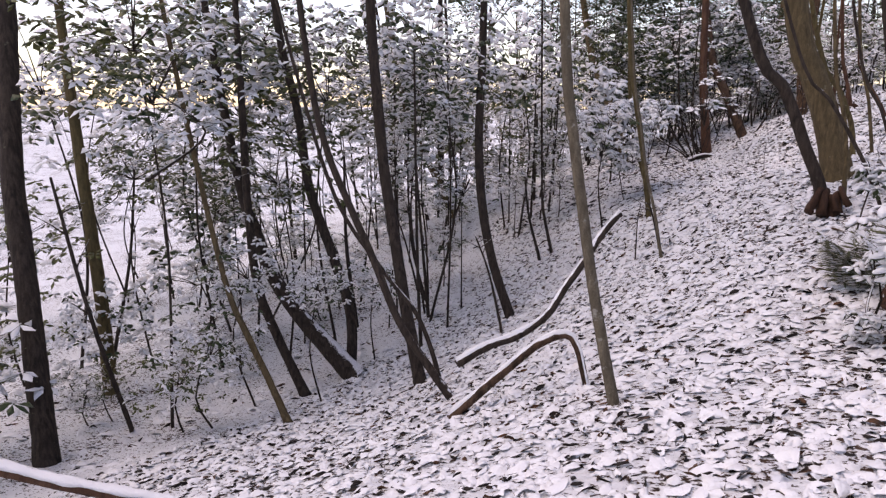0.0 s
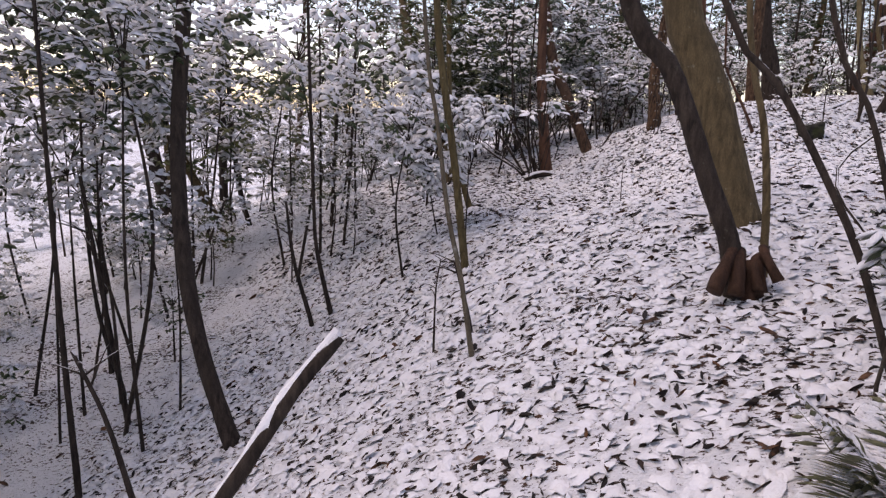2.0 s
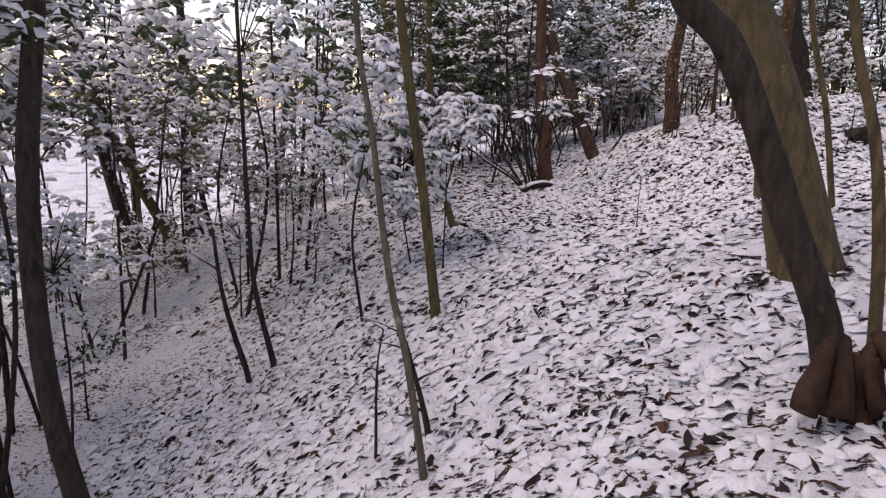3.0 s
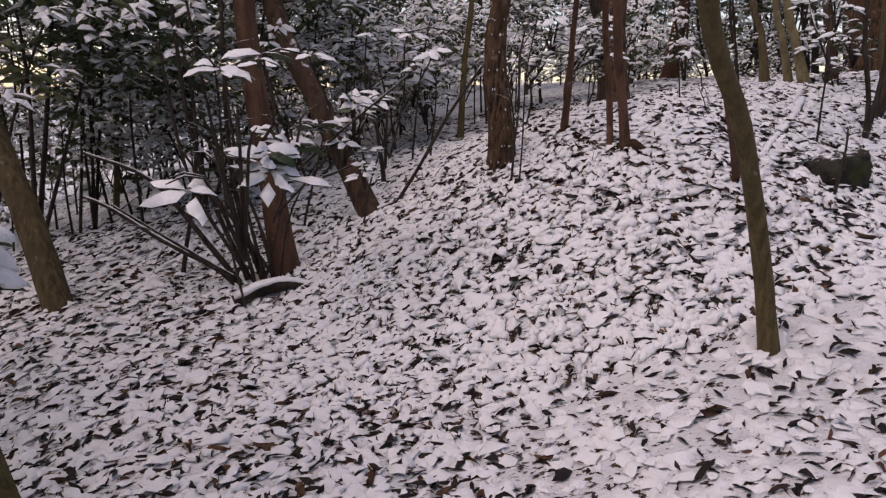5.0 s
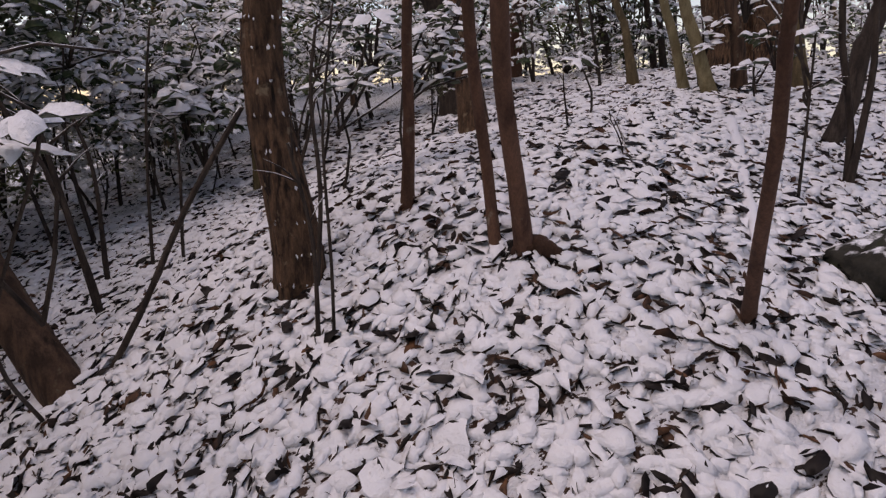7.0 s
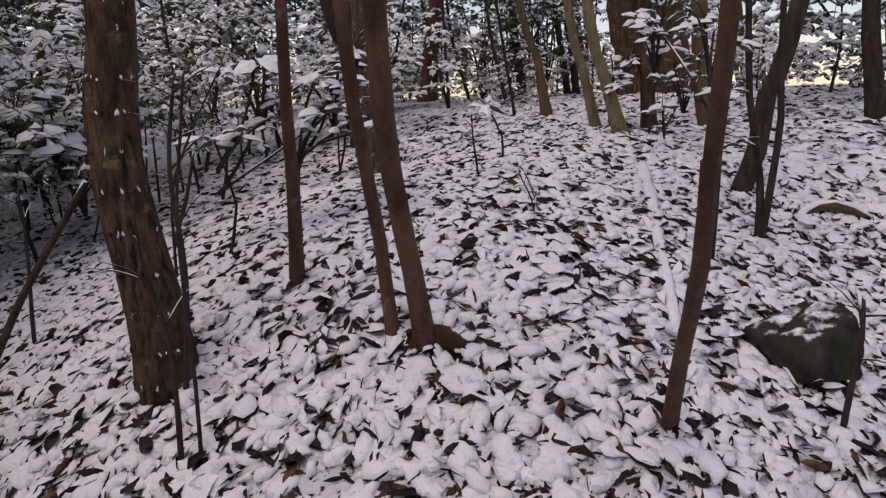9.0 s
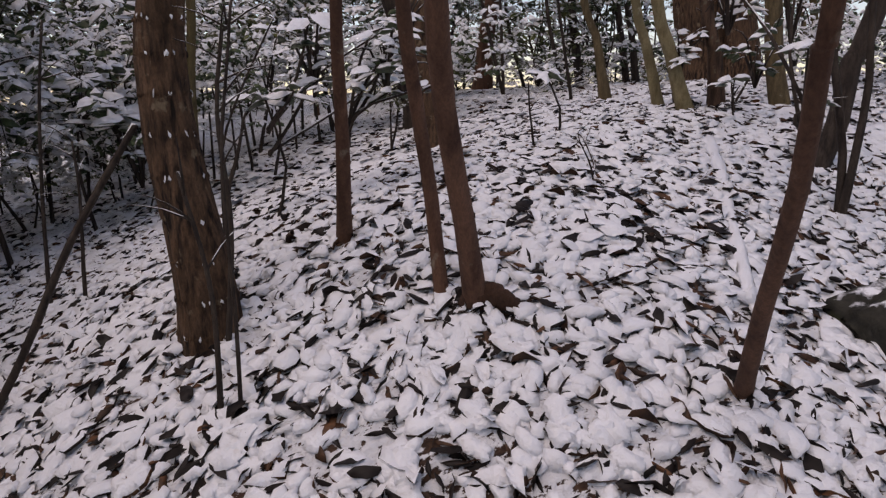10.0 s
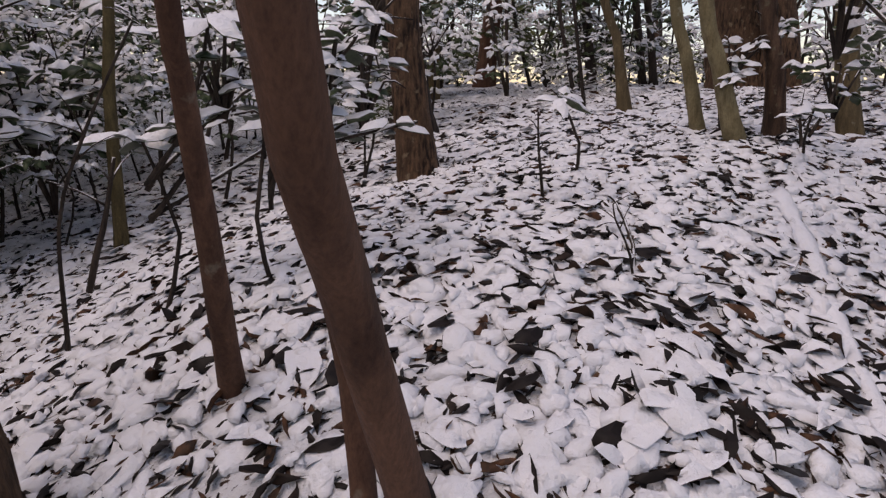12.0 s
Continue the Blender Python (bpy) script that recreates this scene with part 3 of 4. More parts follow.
# the twin tree, two trunks from one swollen foot
twin = tagged(new("tree"), "twin-trunked tree, one thick tan trunk and one dark leaning one", "tree")
TWIN = Vector((0.23, 5.46, -0.61))
twin.location = TWIN
for pts_, ra, rb, kind in (([(0.23, 5.46, -0.61), (0.16, 5.47, -0.45), (0.04, 5.49, -0.20), (-0.10, 5.52, 0.13), (-0.24, 5.54, 0.41), (-0.44, 5.53, 0.66)], 0.053, 0.050, "dark"), ([(0.30, 6.54, -0.51), (0.24, 6.57, -0.28), (0.09, 6.63, 0.19), (-0.06, 6.66, 0.55), (-0.21, 6.69, 0.91)], 0.126, 0.124, "tan"), ([(0.37, 5.62, -0.59), (0.34, 5.69, -0.25), (0.28, 5.75, 0.13), (0.16, 5.82, 0.59)], 0.022, 0.017, "tan")):
    me, c, r = trunk_mesh(pts_, ra, rb, int(ra * 1000), BARK[kind])
    me.transform(Matrix.Translation(-TWIN))
    child("trunk", me, twin)
for a, b, c, r in (((0.30, 5.44, -0.77), (0.30, 5.46, -0.66), (0.29, 5.48, -0.56), 0.085), ((0.11, 5.29, -0.71), (0.16, 5.37, -0.58), (0.20, 5.48, -0.49), 0.044), ((0.21, 5.32, -0.72), (0.22, 5.39, -0.59), (0.22, 5.48, -0.52), 0.047), ((0.41, 5.40, -0.64), (0.35, 5.45, -0.54), (0.34, 5.52, -0.50), 0.032), ((0.32, 5.36, -0.69), (0.29, 5.42, -0.57), (0.33, 5.51, -0.54), 0.029)):
    q = spline([a, b, c], 0.04)
    v, t = tube(q, np.linspace(r, r * 0.8, len(q)), 12, 0.2, 5)
    me = raw_mesh("root", v, t, [BARK["root"]])
    me.transform(Matrix.Translation(-TWIN))
    child("root", me, twin, "swollen reddish-brown root")

# the clump of stems
clump = tagged(new("tree"), "reddish-brown tree in a clump of bare side stems", "tree")
clump.location = (-1.75, 11.22, -0.73)
for pts_, ra, rb, kind, tall in (([(-1.76, 11.30, -0.76), (-1.84, 11.31, -0.19), (-1.92, 11.31, 0.41), (-1.97, 11.32, 0.90)], 0.087, 0.067, "red", 5.5), ([(-1.87, 11.23, -0.84), (-2.03, 11.24, -0.33), (-2.09, 11.25, 0.20), (-2.09, 11.25, 0.73)], 0.020, 0.012, "dark", 3.5), ([(-1.92, 11.23, -0.87), (-2.18, 11.26, -0.31), (-2.32, 11.27, 0.22), (-2.37, 11.27, 0.72)], 0.017, 0.012, "dark", 3.2), ([(-1.96, 11.24, -0.91), (-2.18, 11.26, -0.69), (-2.53, 11.29, -0.51), (-2.87, 11.32, -0.30), (-3.04, 11.34, -0.23)], 0.023, 0.012, "dark", 0.1), ([(-1.97, 11.24, -0.87), (-2.26, 11.26, -0.50), (-2.59, 11.29, -0.11), (-3.01, 11.33, 0.05)], 0.022, 0.012, "dark", 0.1)):
    me, c, r = trunk_mesh(pts_, ra, rb, int(ra * 1000), BARK[kind], tall, 9)
    me.transform(Matrix.Translation((1.75, -11.22, 0.73)))
    child("trunk", me, clump)

# the smooth brown tree with its sideways root
brown = tagged(new("tree"), "smooth reddish-brown tree with a knobbly side root", "tree")
brown.location = (0.345, 11.09, 0.17)
me, c, r = trunk_mesh([(0.352, 11.095, 0.15), (0.32, 11.06, 0.30), (0.265, 11.0, 0.50), (0.21, 10.93, 0.69), (0.14, 10.79, 0.98)], 0.030, 0.025, 31, BARK["red"], 5.5, 16, 0.45)
me.transform(Matrix.Translation((-0.345, -11.09, -0.17)))
child("trunk", me, brown)
q = spline([(0.335, 11.10, 0.14), (0.375, 11.07, 0.185), (0.41, 11.045, 0.18), (0.435, 11.025, 0.15), (0.445, 11.015, 0.11)], 0.012)
v, t = tube(q - np.array((0.345, 11.09, 0.17)), np.linspace(0.042, 0.022, len(q)), 12, 0.3, 7)
child("root", raw_mesh("root", v, t, [BARK["root"]]), brown, "knobbly bare root")

# the thick tree with flaking bark
flaky = tagged(new("tree"), "thick tree with flaking brown bark and snow flecks", "tree")
flaky.location = (-0.36, 11.45, -0.02)
me, c, r = trunk_mesh([(-0.35, 11.53, -0.06), (-0.36, 11.53, 0.24), (-0.41, 11.56, 0.61), (-0.41, 11.56, 0.92), (-0.39, 11.55, 1.06)], 0.094, 0.062, 32, BARK["flaky"], 5.5, 20, 0.12)
me.transform(Matrix.Translation((0.36, -11.45, 0.02)))
child("trunk", me, flaky)
rng = np.random.default_rng(77)
k = rng.integers(3, int(len(c) * 0.4), 900)
a = rng.uniform(0, 2 * np.pi, 900)
out = np.stack([np.cos(a), np.sin(a), np.full(900, 0.15)], 1)
flakes, tri, top = pillows(c[k] - np.array((-0.36, 11.45, -0.02)) + out * (r[k] * 1.0)[:, None], np.stack([rng.normal(0, 0.3, 900), rng.normal(0, 0.3, 900), np.ones(900)], 1), out + rng.normal(0, 0.35, (900, 3)), rng.uniform(0.005, 0.014, 900), rng.uniform(0.003, 0.006, 900), np.full(900, 0.004), rng.normal(0, 0.4, 900), rich=False)
index = np.where(np.repeat(rng.random(900) < 0.2, 12), 1, 0)
child("flaking_bark", raw_mesh("flaking_bark", flakes, tri, [BARK["flaky"], SNOW], index), flaky, "curling bark flakes, some holding snow")["kind"] = "stuff"


# ---- shrubs, logs, stems, ferns, rocks ----
DUSKY = [crown_mesh(81 + k, 80, 6, 0.9, 1.5, 0.13, 0.25, GREEN, 0.02, None) for k in range(3)]
SETS = {"D": DUSKY, "T": THICK, "B": BROAD, "G": GREENER, "C": CROWNS, "L": LITE, "W": WHORL, "F": FAN}
shrub_count = [0]


def shrub(foot, crowns, label, group=""):
    """A shrub: stems from the foot to each crown of leaves."""
    shrub_count[0] += 1
    rng = np.random.default_rng(500 + shrub_count[0])
    base = Vector((foot[0], foot[1], float(height(*foot))))
    top = tagged(new("shrub"), label, "shrub", group)
    top.location = base
    for n, (x, y, z, s, kind) in enumerate(crowns):
        tip = Vector((x, y, z)) - base
        if tip.z < 0.1:
            tip.z = 0.1
        bend = Vector((rng.normal(0, 0.08), rng.normal(0, 0.08), 0)) * tip.length
        start = Vector((0, 0, -0.05)) if n == 0 else first * rng.uniform(0.45, 0.8)
        if n == 0:
            first = tip.copy()
        c = spline([start, (start + tip) * 0.5 + bend, tip, tip + Vector((bend.y, bend.x, 0.25 * s if kind in "TGLCD" else 0.01))], 0.12)
        v, t = tube(c, np.linspace(0.005 + (0.012 * s if kind in "TGLCD" else 0.003), 0.003, len(c)), 6, 0.08, n)
        child("stem", raw_mesh("stem", v, t, [BARK["dark"]]), top)
        twigs = []
        for _ in range(0 if kind == "W" else 7):
            d = Vector(rng.normal(0, 1, 3)).normalized() * s * {"B": 0.34, "F": 0.16}.get(kind, 0.6)
            q = spline([tip - Vector((0, 0, 0.2 * s)), tip + d * 0.5, tip + d], 0.15)
            twigs.append(tube(q, np.linspace(0.004 + 0.004 * s, 0.002, len(q)), 4, 0.05, n))
        if twigs:
            child("spray", raw_mesh("spray", *join(twigs), [BARK["dark"]]), top)
        meshes = SETS[kind]
        leaves = child("crown", meshes[(shrub_count[0] + n) % len(meshes)], top)
        leaves.location, leaves.scale = tip, (s, s, s)
        leaves.rotation_euler = (rng.normal(0, 0.15), rng.normal(0, 0.15), rng.uniform(0, 6.28))
    return top


def log(points, r, kind, label, snow=True):
    """A fallen branch with a ridge of snow along its top."""
    base = Vector(points[0])
    top = tagged(new("log" if r > 0.03 else "stick"), label, "branch")
    top.location = base
    c = spline([Vector(q) - base for q in points], 0.06)
    rr = np.linspace(r, r * 0.72, len(c))
    v, t = tube(c, rr, 10, 0.1, int(r * 1e4))
    child("wood", raw_mesh("wood", v, t, [BARK[kind]]), top)
    if snow:
        rng = np.random.default_rng(int(r * 1e4) + len(c))
        rise = c + np.array((0, 0, 1)) * (rr * 0.75)[:, None]
        w = rr * (0.85 + 0.12 * np.sin(np.arange(len(c)) * 0.9) + rng.normal(0, 0.05, len(c)))
        v, t = tube(rise, w, 9, 0.2, 3, 0.62)
        child("snow_cover", raw_mesh("snow_cover", v, t, [SNOW]), top, "ridge of fresh snow")
    return top


def stem(points, r, label):
    base = Vector(points[0])
    top = tagged(new("sapling"), label, "sapling")
    top.location = base
    rng = np.random.default_rng(int(abs(base.x * 1000 + base.y * 100)))
    c = spline([Vector(q) - base for q in points], 0.06)
    c[0][2] -= 0.03
    v, t = tube(c, np.linspace(r, r * 0.5, len(c)), 7, 0.08, 1)
    child("stem", raw_mesh("stem", v, t, [BARK["dark"]]), top)
    for _ in range(4):
        p = Vector(c[rng.integers(len(c) // 2, len(c))])
        d = Vector((rng.normal(0, 1), rng.normal(0, 1), 0.6)).normalized() * (10 * r + 0.06)
        q = spline([p, p + d * 0.5 + Vector((0, 0, 0.01)), p + d], 0.05)
        v, t = tube(q, np.linspace(r * 0.4, 0.001, len(q)), 5, 0.05, 2)
        child("twig", raw_mesh("twig", v, t, [BARK["dark"]]), top)
    return top


def frond_mesh(seed):
    """An arching fern frond: a midrib with tapering leaflets on both sides."""
    rng = np.random.default_rng(seed)
    s = np.repeat(np.linspace(0.08, 0.98, 26), 2)
    side = np.tile([-1.0, 1.0], 26)
    pos = np.stack([s, side * 0.0, 0.55 * s - 0.55 * s**2], 1)
    long = 0.16 * np.sin(np.pi * np.clip(s, 0, 1) ** 0.7) + 0.015
    along = np.stack([np.full(52, 0.35), side, -0.25 + 0 * s], 1)
    along /= np.linalg.norm(along, axis=1, keepdims=True)
    pos = pos + along * long[:, None]
    v, t, top = pillows(pos, along, np.tile((0.2, 0, 1.0), (52, 1)) + rng.normal(0, 0.1, (52, 3)), long, np.full(52, 0.018), np.full(52, 0.012), np.full(52, -0.1), rich=False)
    index = np.ones((52, 12), int)
    index[rng.random(52) < 0.75, :top] = 0
    u = np.linspace(0, 1, 12)
    rib, rt = tube(np.stack([u, 0 * u, 0.55 * u - 0.55 * u**2 - 0.004], 1), np.linspace(0.008, 0.002, 12), 5, 0.02, seed)
    v2, t2 = join([(v, t), (rib, rt)])
    return raw_mesh("frond", v2, t2, [SNOW, FERN], np.concatenate([index.ravel(), np.ones(len(rt), int)]))


FRONDS = [frond_mesh(k) for k in range(3)]
fern_count = [0]


def fern(x, y, s):
    fern_count[0] += 1
    rng = np.random.default_rng(900 + fern_count[0])
    top = tagged(new("fern"), "olive-green fern with arching fronds under snow", "fern", "ferns beside the path")
    top.location = (x, y, float(height(x, y)))
    for k in range(9):
        f = child("frond", FRONDS[k % 3], top)
        f.scale = (s * rng.uniform(1.1, 1.6),) * 3
        f.rotation_euler = (rng.normal(0, 0.2), -rng.uniform(0.7, 1.35), k * 0.7 + rng.uniform(-0.2, 0.2))


def rock(x, y, sx, sy, sz):
    rng = np.random.default_rng(int(abs(x * 100)))
    bm = bmesh.new()
    bmesh.ops.create_icosphere(bm, subdivisions=4, radius=1)
    for vert in bm.verts:
        p = vert.co.copy()
        d = 1 + 0.22 * noise.noise(p * 1.6) + 0.14 * noise.noise(p * 4) + 0.06 * noise.noise(p * 11)
        p /= (abs(p.x) ** 5 + abs(p.y) ** 5 + abs(p.z) ** 5) ** 0.2
        vert.co = Vector((p.x * sx, p.y * sy, p.z * sz + 0.2 * p.x * sz)) * d * 0.92
    me = bpy.data.meshes.new("stone")
    for f in bm.faces:
        f.smooth = True
    bm.to_mesh(me)
    me.materials.append(ROCK)
    top = tagged(new("rock"), "dark mossy rock jutting from the slope with snow on top", "rock")
    top.location = (x, y, float(height(x, y)) + sz * 0.05)
    child("stone", me, top)


def earth_bank(x, y, sx, sy, sz):
    """A bare, crumbling hump of soil under the ferns."""
    bm = bmesh.new()
    bmesh.ops.create_icosphere(bm, subdivisions=4, radius=1)
    for vert in bm.verts:
        p = vert.co.copy()
        d = 1 + 0.2 * noise.noise(p * 2.1) + 0.14 * noise.noise(p * 6) + 0.08 * noise.noise(p * 15)
        vert.co = Vector((p.x * sx, p.y * sy, p.z * sz)) * d
    for f in bm.faces:
        f.smooth = True
    me = bpy.data.meshes.new("earth_bank")
    bm.to_mesh(me)
    me.materials.append(EARTH)
    ob = tagged(new("earth_bank", me), "hump of bare reddish-brown soil under snowy ferns", "soil")
    ob.location = (x, y, float(height(x, y)) + sz * 0.1)


def leaf_heap(x, y, s):
    """A small hump of dead leaves and roots breaking through the snow."""
    rng = np.random.default_rng(int(abs(x * 1000 + y)))
    n = 40
    px, py = x + rng.normal(0, s * 0.6, n), y + rng.normal(0, s * 0.6, n)
    bare = rng.random(n) < 0.75
    v, t, top = litter_leaves(rng, px, py, 0.1, bare)
    v = v.reshape(n, -1, 3)
    v[..., 2] += (s * 0.5 * np.exp(-((px - x) ** 2 + (py - y) ** 2) / s**2))[:, None]
    index = np.ones((n, top), int)
    index[~bare, :top] = 0
    ob = new("leaf_mound", raw_mesh("leaf_mound", v.reshape(-1, 3), t, [SNOW, DEAD_AND_SHADE], index.ravel()))
    tagged(ob, "hump of bare dead leaves breaking through the snow", "leaf heap")


shrub((-4.48, 6.08), [(-4.48, 6.08, 0.31, 1.05, "T")], "evergreen shrub with small leaves heavy with snow")
shrub((-5.14, 7.78), [(-5.14, 7.78, 0.74, 1.09, "T")], "evergreen shrub with small leaves heavy with snow")
shrub((-4.60, 8.84), [(-4.60, 8.84, 0.41, 1.11, "G")], "olive-green evergreen shrub lightly dusted with snow")
shrub((-4.18, 10.02), [(-4.18, 10.02, 0.63, 1.25, "T")], "evergreen shrub with small leaves heavy with snow")
shrub((-3.95, 8.84), [(-3.95, 8.84, -0.52, 0.68, "T")], "evergreen shrub with small leaves heavy with snow")
shrub((-6.86, 10.22), [(-6.86, 10.22, -0.37, 1.38, "T")], "evergreen shrub with small leaves heavy with snow")
shrub((-5.40, 6.57), [(-5.40, 6.57, -0.69, 0.84, "T")], "evergreen shrub with small leaves heavy with snow")
shrub((-2.57, 11.65), [(-2.57, 11.65, 1.25, 1.10, "T")], "evergreen shrub with small leaves heavy with snow")
shrub((-3.50, 8.55), [(-3.50, 8.55, -1.03, 0.37, "T")], "evergreen shrub with small leaves heavy with snow")
shrub((-4.17, 8.31), [(-4.17, 8.31, -1.10, 0.43, "T")], "evergreen shrub with small leaves heavy with snow")
shrub((-1.58, 14.14), [(-1.58, 14.14, 1.16, 1.30, "T")], "evergreen shrub with small leaves heavy with snow")
shrub((-3.06, 9.81), [(-3.06, 9.81, 1.04, 1.00, "G")], "olive-green evergreen shrub lightly dusted with snow")
shrub((-5.93, 7.78), [(-5.93, 7.78, -1.46, 0.62, "T")], "evergreen shrub with small leaves heavy with snow")
shrub((-1.10, 16.73), [(-1.10, 16.73, 0.92, 1.00, "T")], "evergreen shrub with small leaves heavy with snow")
shrub((0.13, 17.44), [(0.13, 17.44, 1.59, 1.20, "T")], "evergreen shrub with small leaves heavy with snow")
shrub((0.09, 14.58), [(0.09, 14.58, 0.95, 0.70, "T")], "evergreen shrub with small leaves heavy with snow")
shrub((0.76, 16.54), [(0.76, 16.54, 1.46, 1.10, "T")], "evergreen shrub with small leaves heavy with snow")
shrub((4.31, 18.33), [(4.31, 18.33, 1.73, 1.20, "G")], "olive-green evergreen shrub lightly dusted with snow")
shrub((5.35, 18.41), [(5.35, 18.41, 1.77, 1.30, "T")], "evergreen shrub with small leaves heavy with snow")
shrub((6.20, 13.82), [(6.20, 13.82, 0.92, 1.00, "T")], "evergreen shrub with small leaves heavy with snow")
shrub((5.01, 12.77), [(5.01, 12.77, 1.27, 0.80, "T")], "evergreen shrub with small leaves heavy with snow")
shrub((7.01, 16.47), [(7.01, 16.47, 1.71, 1.20, "T")], "evergreen shrub with small leaves heavy with snow")
shrub((2.06, 16.47), [(2.06, 16.47, 1.37, 1.00, "T")], "evergreen shrub with small leaves heavy with snow")
shrub((-1.19, 18.11), [(-1.19, 18.11, 1.73, 1.20, "G")], "olive-green evergreen shrub lightly dusted with snow")
shrub((-1.15, 15.69), [(-1.15, 15.69, 0.32, 0.50, "T")], "evergreen shrub with small leaves heavy with snow")
shrub((-1.34, 16.92), [(-1.34, 16.92, 1.20, 0.90, "T")], "evergreen shrub with small leaves heavy with snow")
shrub((-1.11, 15.71), [(-1.11, 15.71, 0.54, 0.60, "T")], "evergreen shrub with small leaves heavy with snow")
shrub((-0.34, 15.58), [(-0.34, 15.58, 1.14, 0.70, "T")], "evergreen shrub with small leaves heavy with snow")
shrub((0.87, 14.05), [(0.87, 14.05, 1.04, 0.40, "T")], "evergreen shrub with small leaves heavy with snow")
shrub((0.88, 13.99), [(0.88, 13.99, 0.80, 0.30, "G")], "olive-green evergreen shrub lightly dusted with snow")
shrub((5.00, 19.69), [(5.00, 19.69, 1.56, 1.20, "T")], "evergreen shrub with small leaves heavy with snow")
shrub((6.04, 14.90), [(6.04, 14.90, 1.22, 0.80, "T")], "evergreen shrub with small leaves heavy with snow")
shrub((6.90, 20.23), [(6.90, 20.23, 2.01, 1.20, "T")], "evergreen shrub with small leaves heavy with snow")
shrub((1.00, 4.74), [(1.00, 4.74, -0.11, 0.50, "T")], "evergreen shrub with small leaves heavy with snow")
shrub((1.20, 5.96), [(1.20, 5.96, 0.53, 0.57, "T")], "evergreen shrub with small leaves heavy with snow")
shrub((0.83, 3.98), [(0.83, 3.98, -0.59, 0.38, "T")], "evergreen shrub with small leaves heavy with snow")
shrub((-6.55, 4.99), [(-6.55, 4.99, 0.70, 0.99, "G")], "olive-green evergreen shrub lightly dusted with snow")
shrub((-5.78, 6.22), [(-5.78, 6.22, 0.96, 1.06, "T")], "evergreen shrub with small leaves heavy with snow")
shrub((-7.34, 6.28), [(-7.34, 6.28, -0.01, 1.12, "T")], "evergreen shrub with small leaves heavy with snow")
shrub((-6.59, 4.60), [(-6.59, 4.60, -0.93, 0.74, "G")], "olive-green evergreen shrub lightly dusted with snow")
shrub((-6.92, 4.68), [(-6.92, 4.68, 1.26, 1.25, "T")], "evergreen shrub with small leaves heavy with snow")
shrub((-6.82, 3.35), [(-6.82, 3.35, -0.49, 0.88, "G")], "olive-green evergreen shrub lightly dusted with snow")
shrub((-5.21, 5.00), [(-5.21, 5.00, 0.47, 1.31, "G")], "olive-green evergreen shrub lightly dusted with snow")
shrub((-5.22, 4.11), [(-5.22, 4.11, -0.51, 0.96, "G")], "olive-green evergreen shrub lightly dusted with snow")
shrub((-3.78, 5.53), [(-3.78, 5.53, 0.47, 0.92, "T")], "evergreen shrub with small leaves heavy with snow")
shrub((-4.95, 6.05), [(-4.95, 6.05, -0.40, 0.94, "T")], "evergreen shrub with small leaves heavy with snow")
shrub((-4.05, 8.22), [(-4.05, 8.22, 0.83, 1.34, "T")], "evergreen shrub with small leaves heavy with snow")
shrub((-3.90, 3.28), [(-3.90, 3.28, -1.49, 0.45, "T")], "evergreen shrub with small leaves heavy with snow")
shrub((-6.47, 4.76), [(-6.47, 4.76, 0.22, 1.11, "G")], "olive-green evergreen shrub lightly dusted with snow")
shrub((-2.39, 7.39), [(-2.39, 7.39, -0.04, 0.71, "T")], "evergreen shrub with small leaves heavy with snow")
shrub((-3.87, 6.05), [(-3.87, 6.05, -0.85, 0.58, "T")], "evergreen shrub with small leaves heavy with snow")
shrub((-7.71, 2.91), [(-7.71, 2.91, 0.55, 1.50, "G")], "olive-green evergreen shrub lightly dusted with snow")
shrub((-6.86, 1.91), [(-6.86, 1.91, -1.18, 0.97, "G")], "olive-green evergreen shrub lightly dusted with snow")
shrub((-4.63, 3.06), [(-4.63, 3.06, -1.39, 0.58, "T")], "evergreen shrub with small leaves heavy with snow")
shrub((-4.21, 5.77), [(-4.21, 5.77, 1.06, 1.27, "T")], "evergreen shrub with small leaves heavy with snow")
shrub((-6.50, 2.57), [(-6.50, 2.57, -2.15, 0.75, "T")], "evergreen shrub with small leaves heavy with snow")
shrub((-5.75, 1.04), [(-5.75, 1.04, -1.90, 0.70, "G")], "olive-green evergreen shrub lightly dusted with snow")
shrub((-3.49, 13.27), [(-3.49, 13.27, 0.88, 1.00, "G")], "olive-green evergreen shrub lightly dusted with snow")
shrub((-1.13, 14.47), [(-1.13, 14.47, 0.77, 0.90, "T")], "evergreen shrub with small leaves heavy with snow")
shrub((-2.69, 13.16), [(-2.69, 13.16, 0.14, 0.70, "T")], "evergreen shrub with small leaves heavy with snow")
shrub((-1.31, 15.15), [(-1.31, 15.15, 0.82, 0.90, "T")], "evergreen shrub with small leaves heavy with snow")
shrub((-4.00, 14.25), [(-4.00, 14.25, 0.30, 0.90, "T")], "evergreen shrub with small leaves heavy with snow")
shrub((-4.05, 13.87), [(-4.05, 13.87, 0.87, 0.90, "G")], "olive-green evergreen shrub lightly dusted with snow")
shrub((-1.41, 16.02), [(-1.41, 16.02, 0.84, 0.80, "T")], "evergreen shrub with small leaves heavy with snow")
shrub((4.10, 17.16), [(4.10, 17.16, 1.04, 0.80, "T")], "evergreen shrub with small leaves heavy with snow")
shrub((-1.85, 15.65), [(-1.85, 15.65, 1.10, 0.90, "G")], "olive-green evergreen shrub lightly dusted with snow")
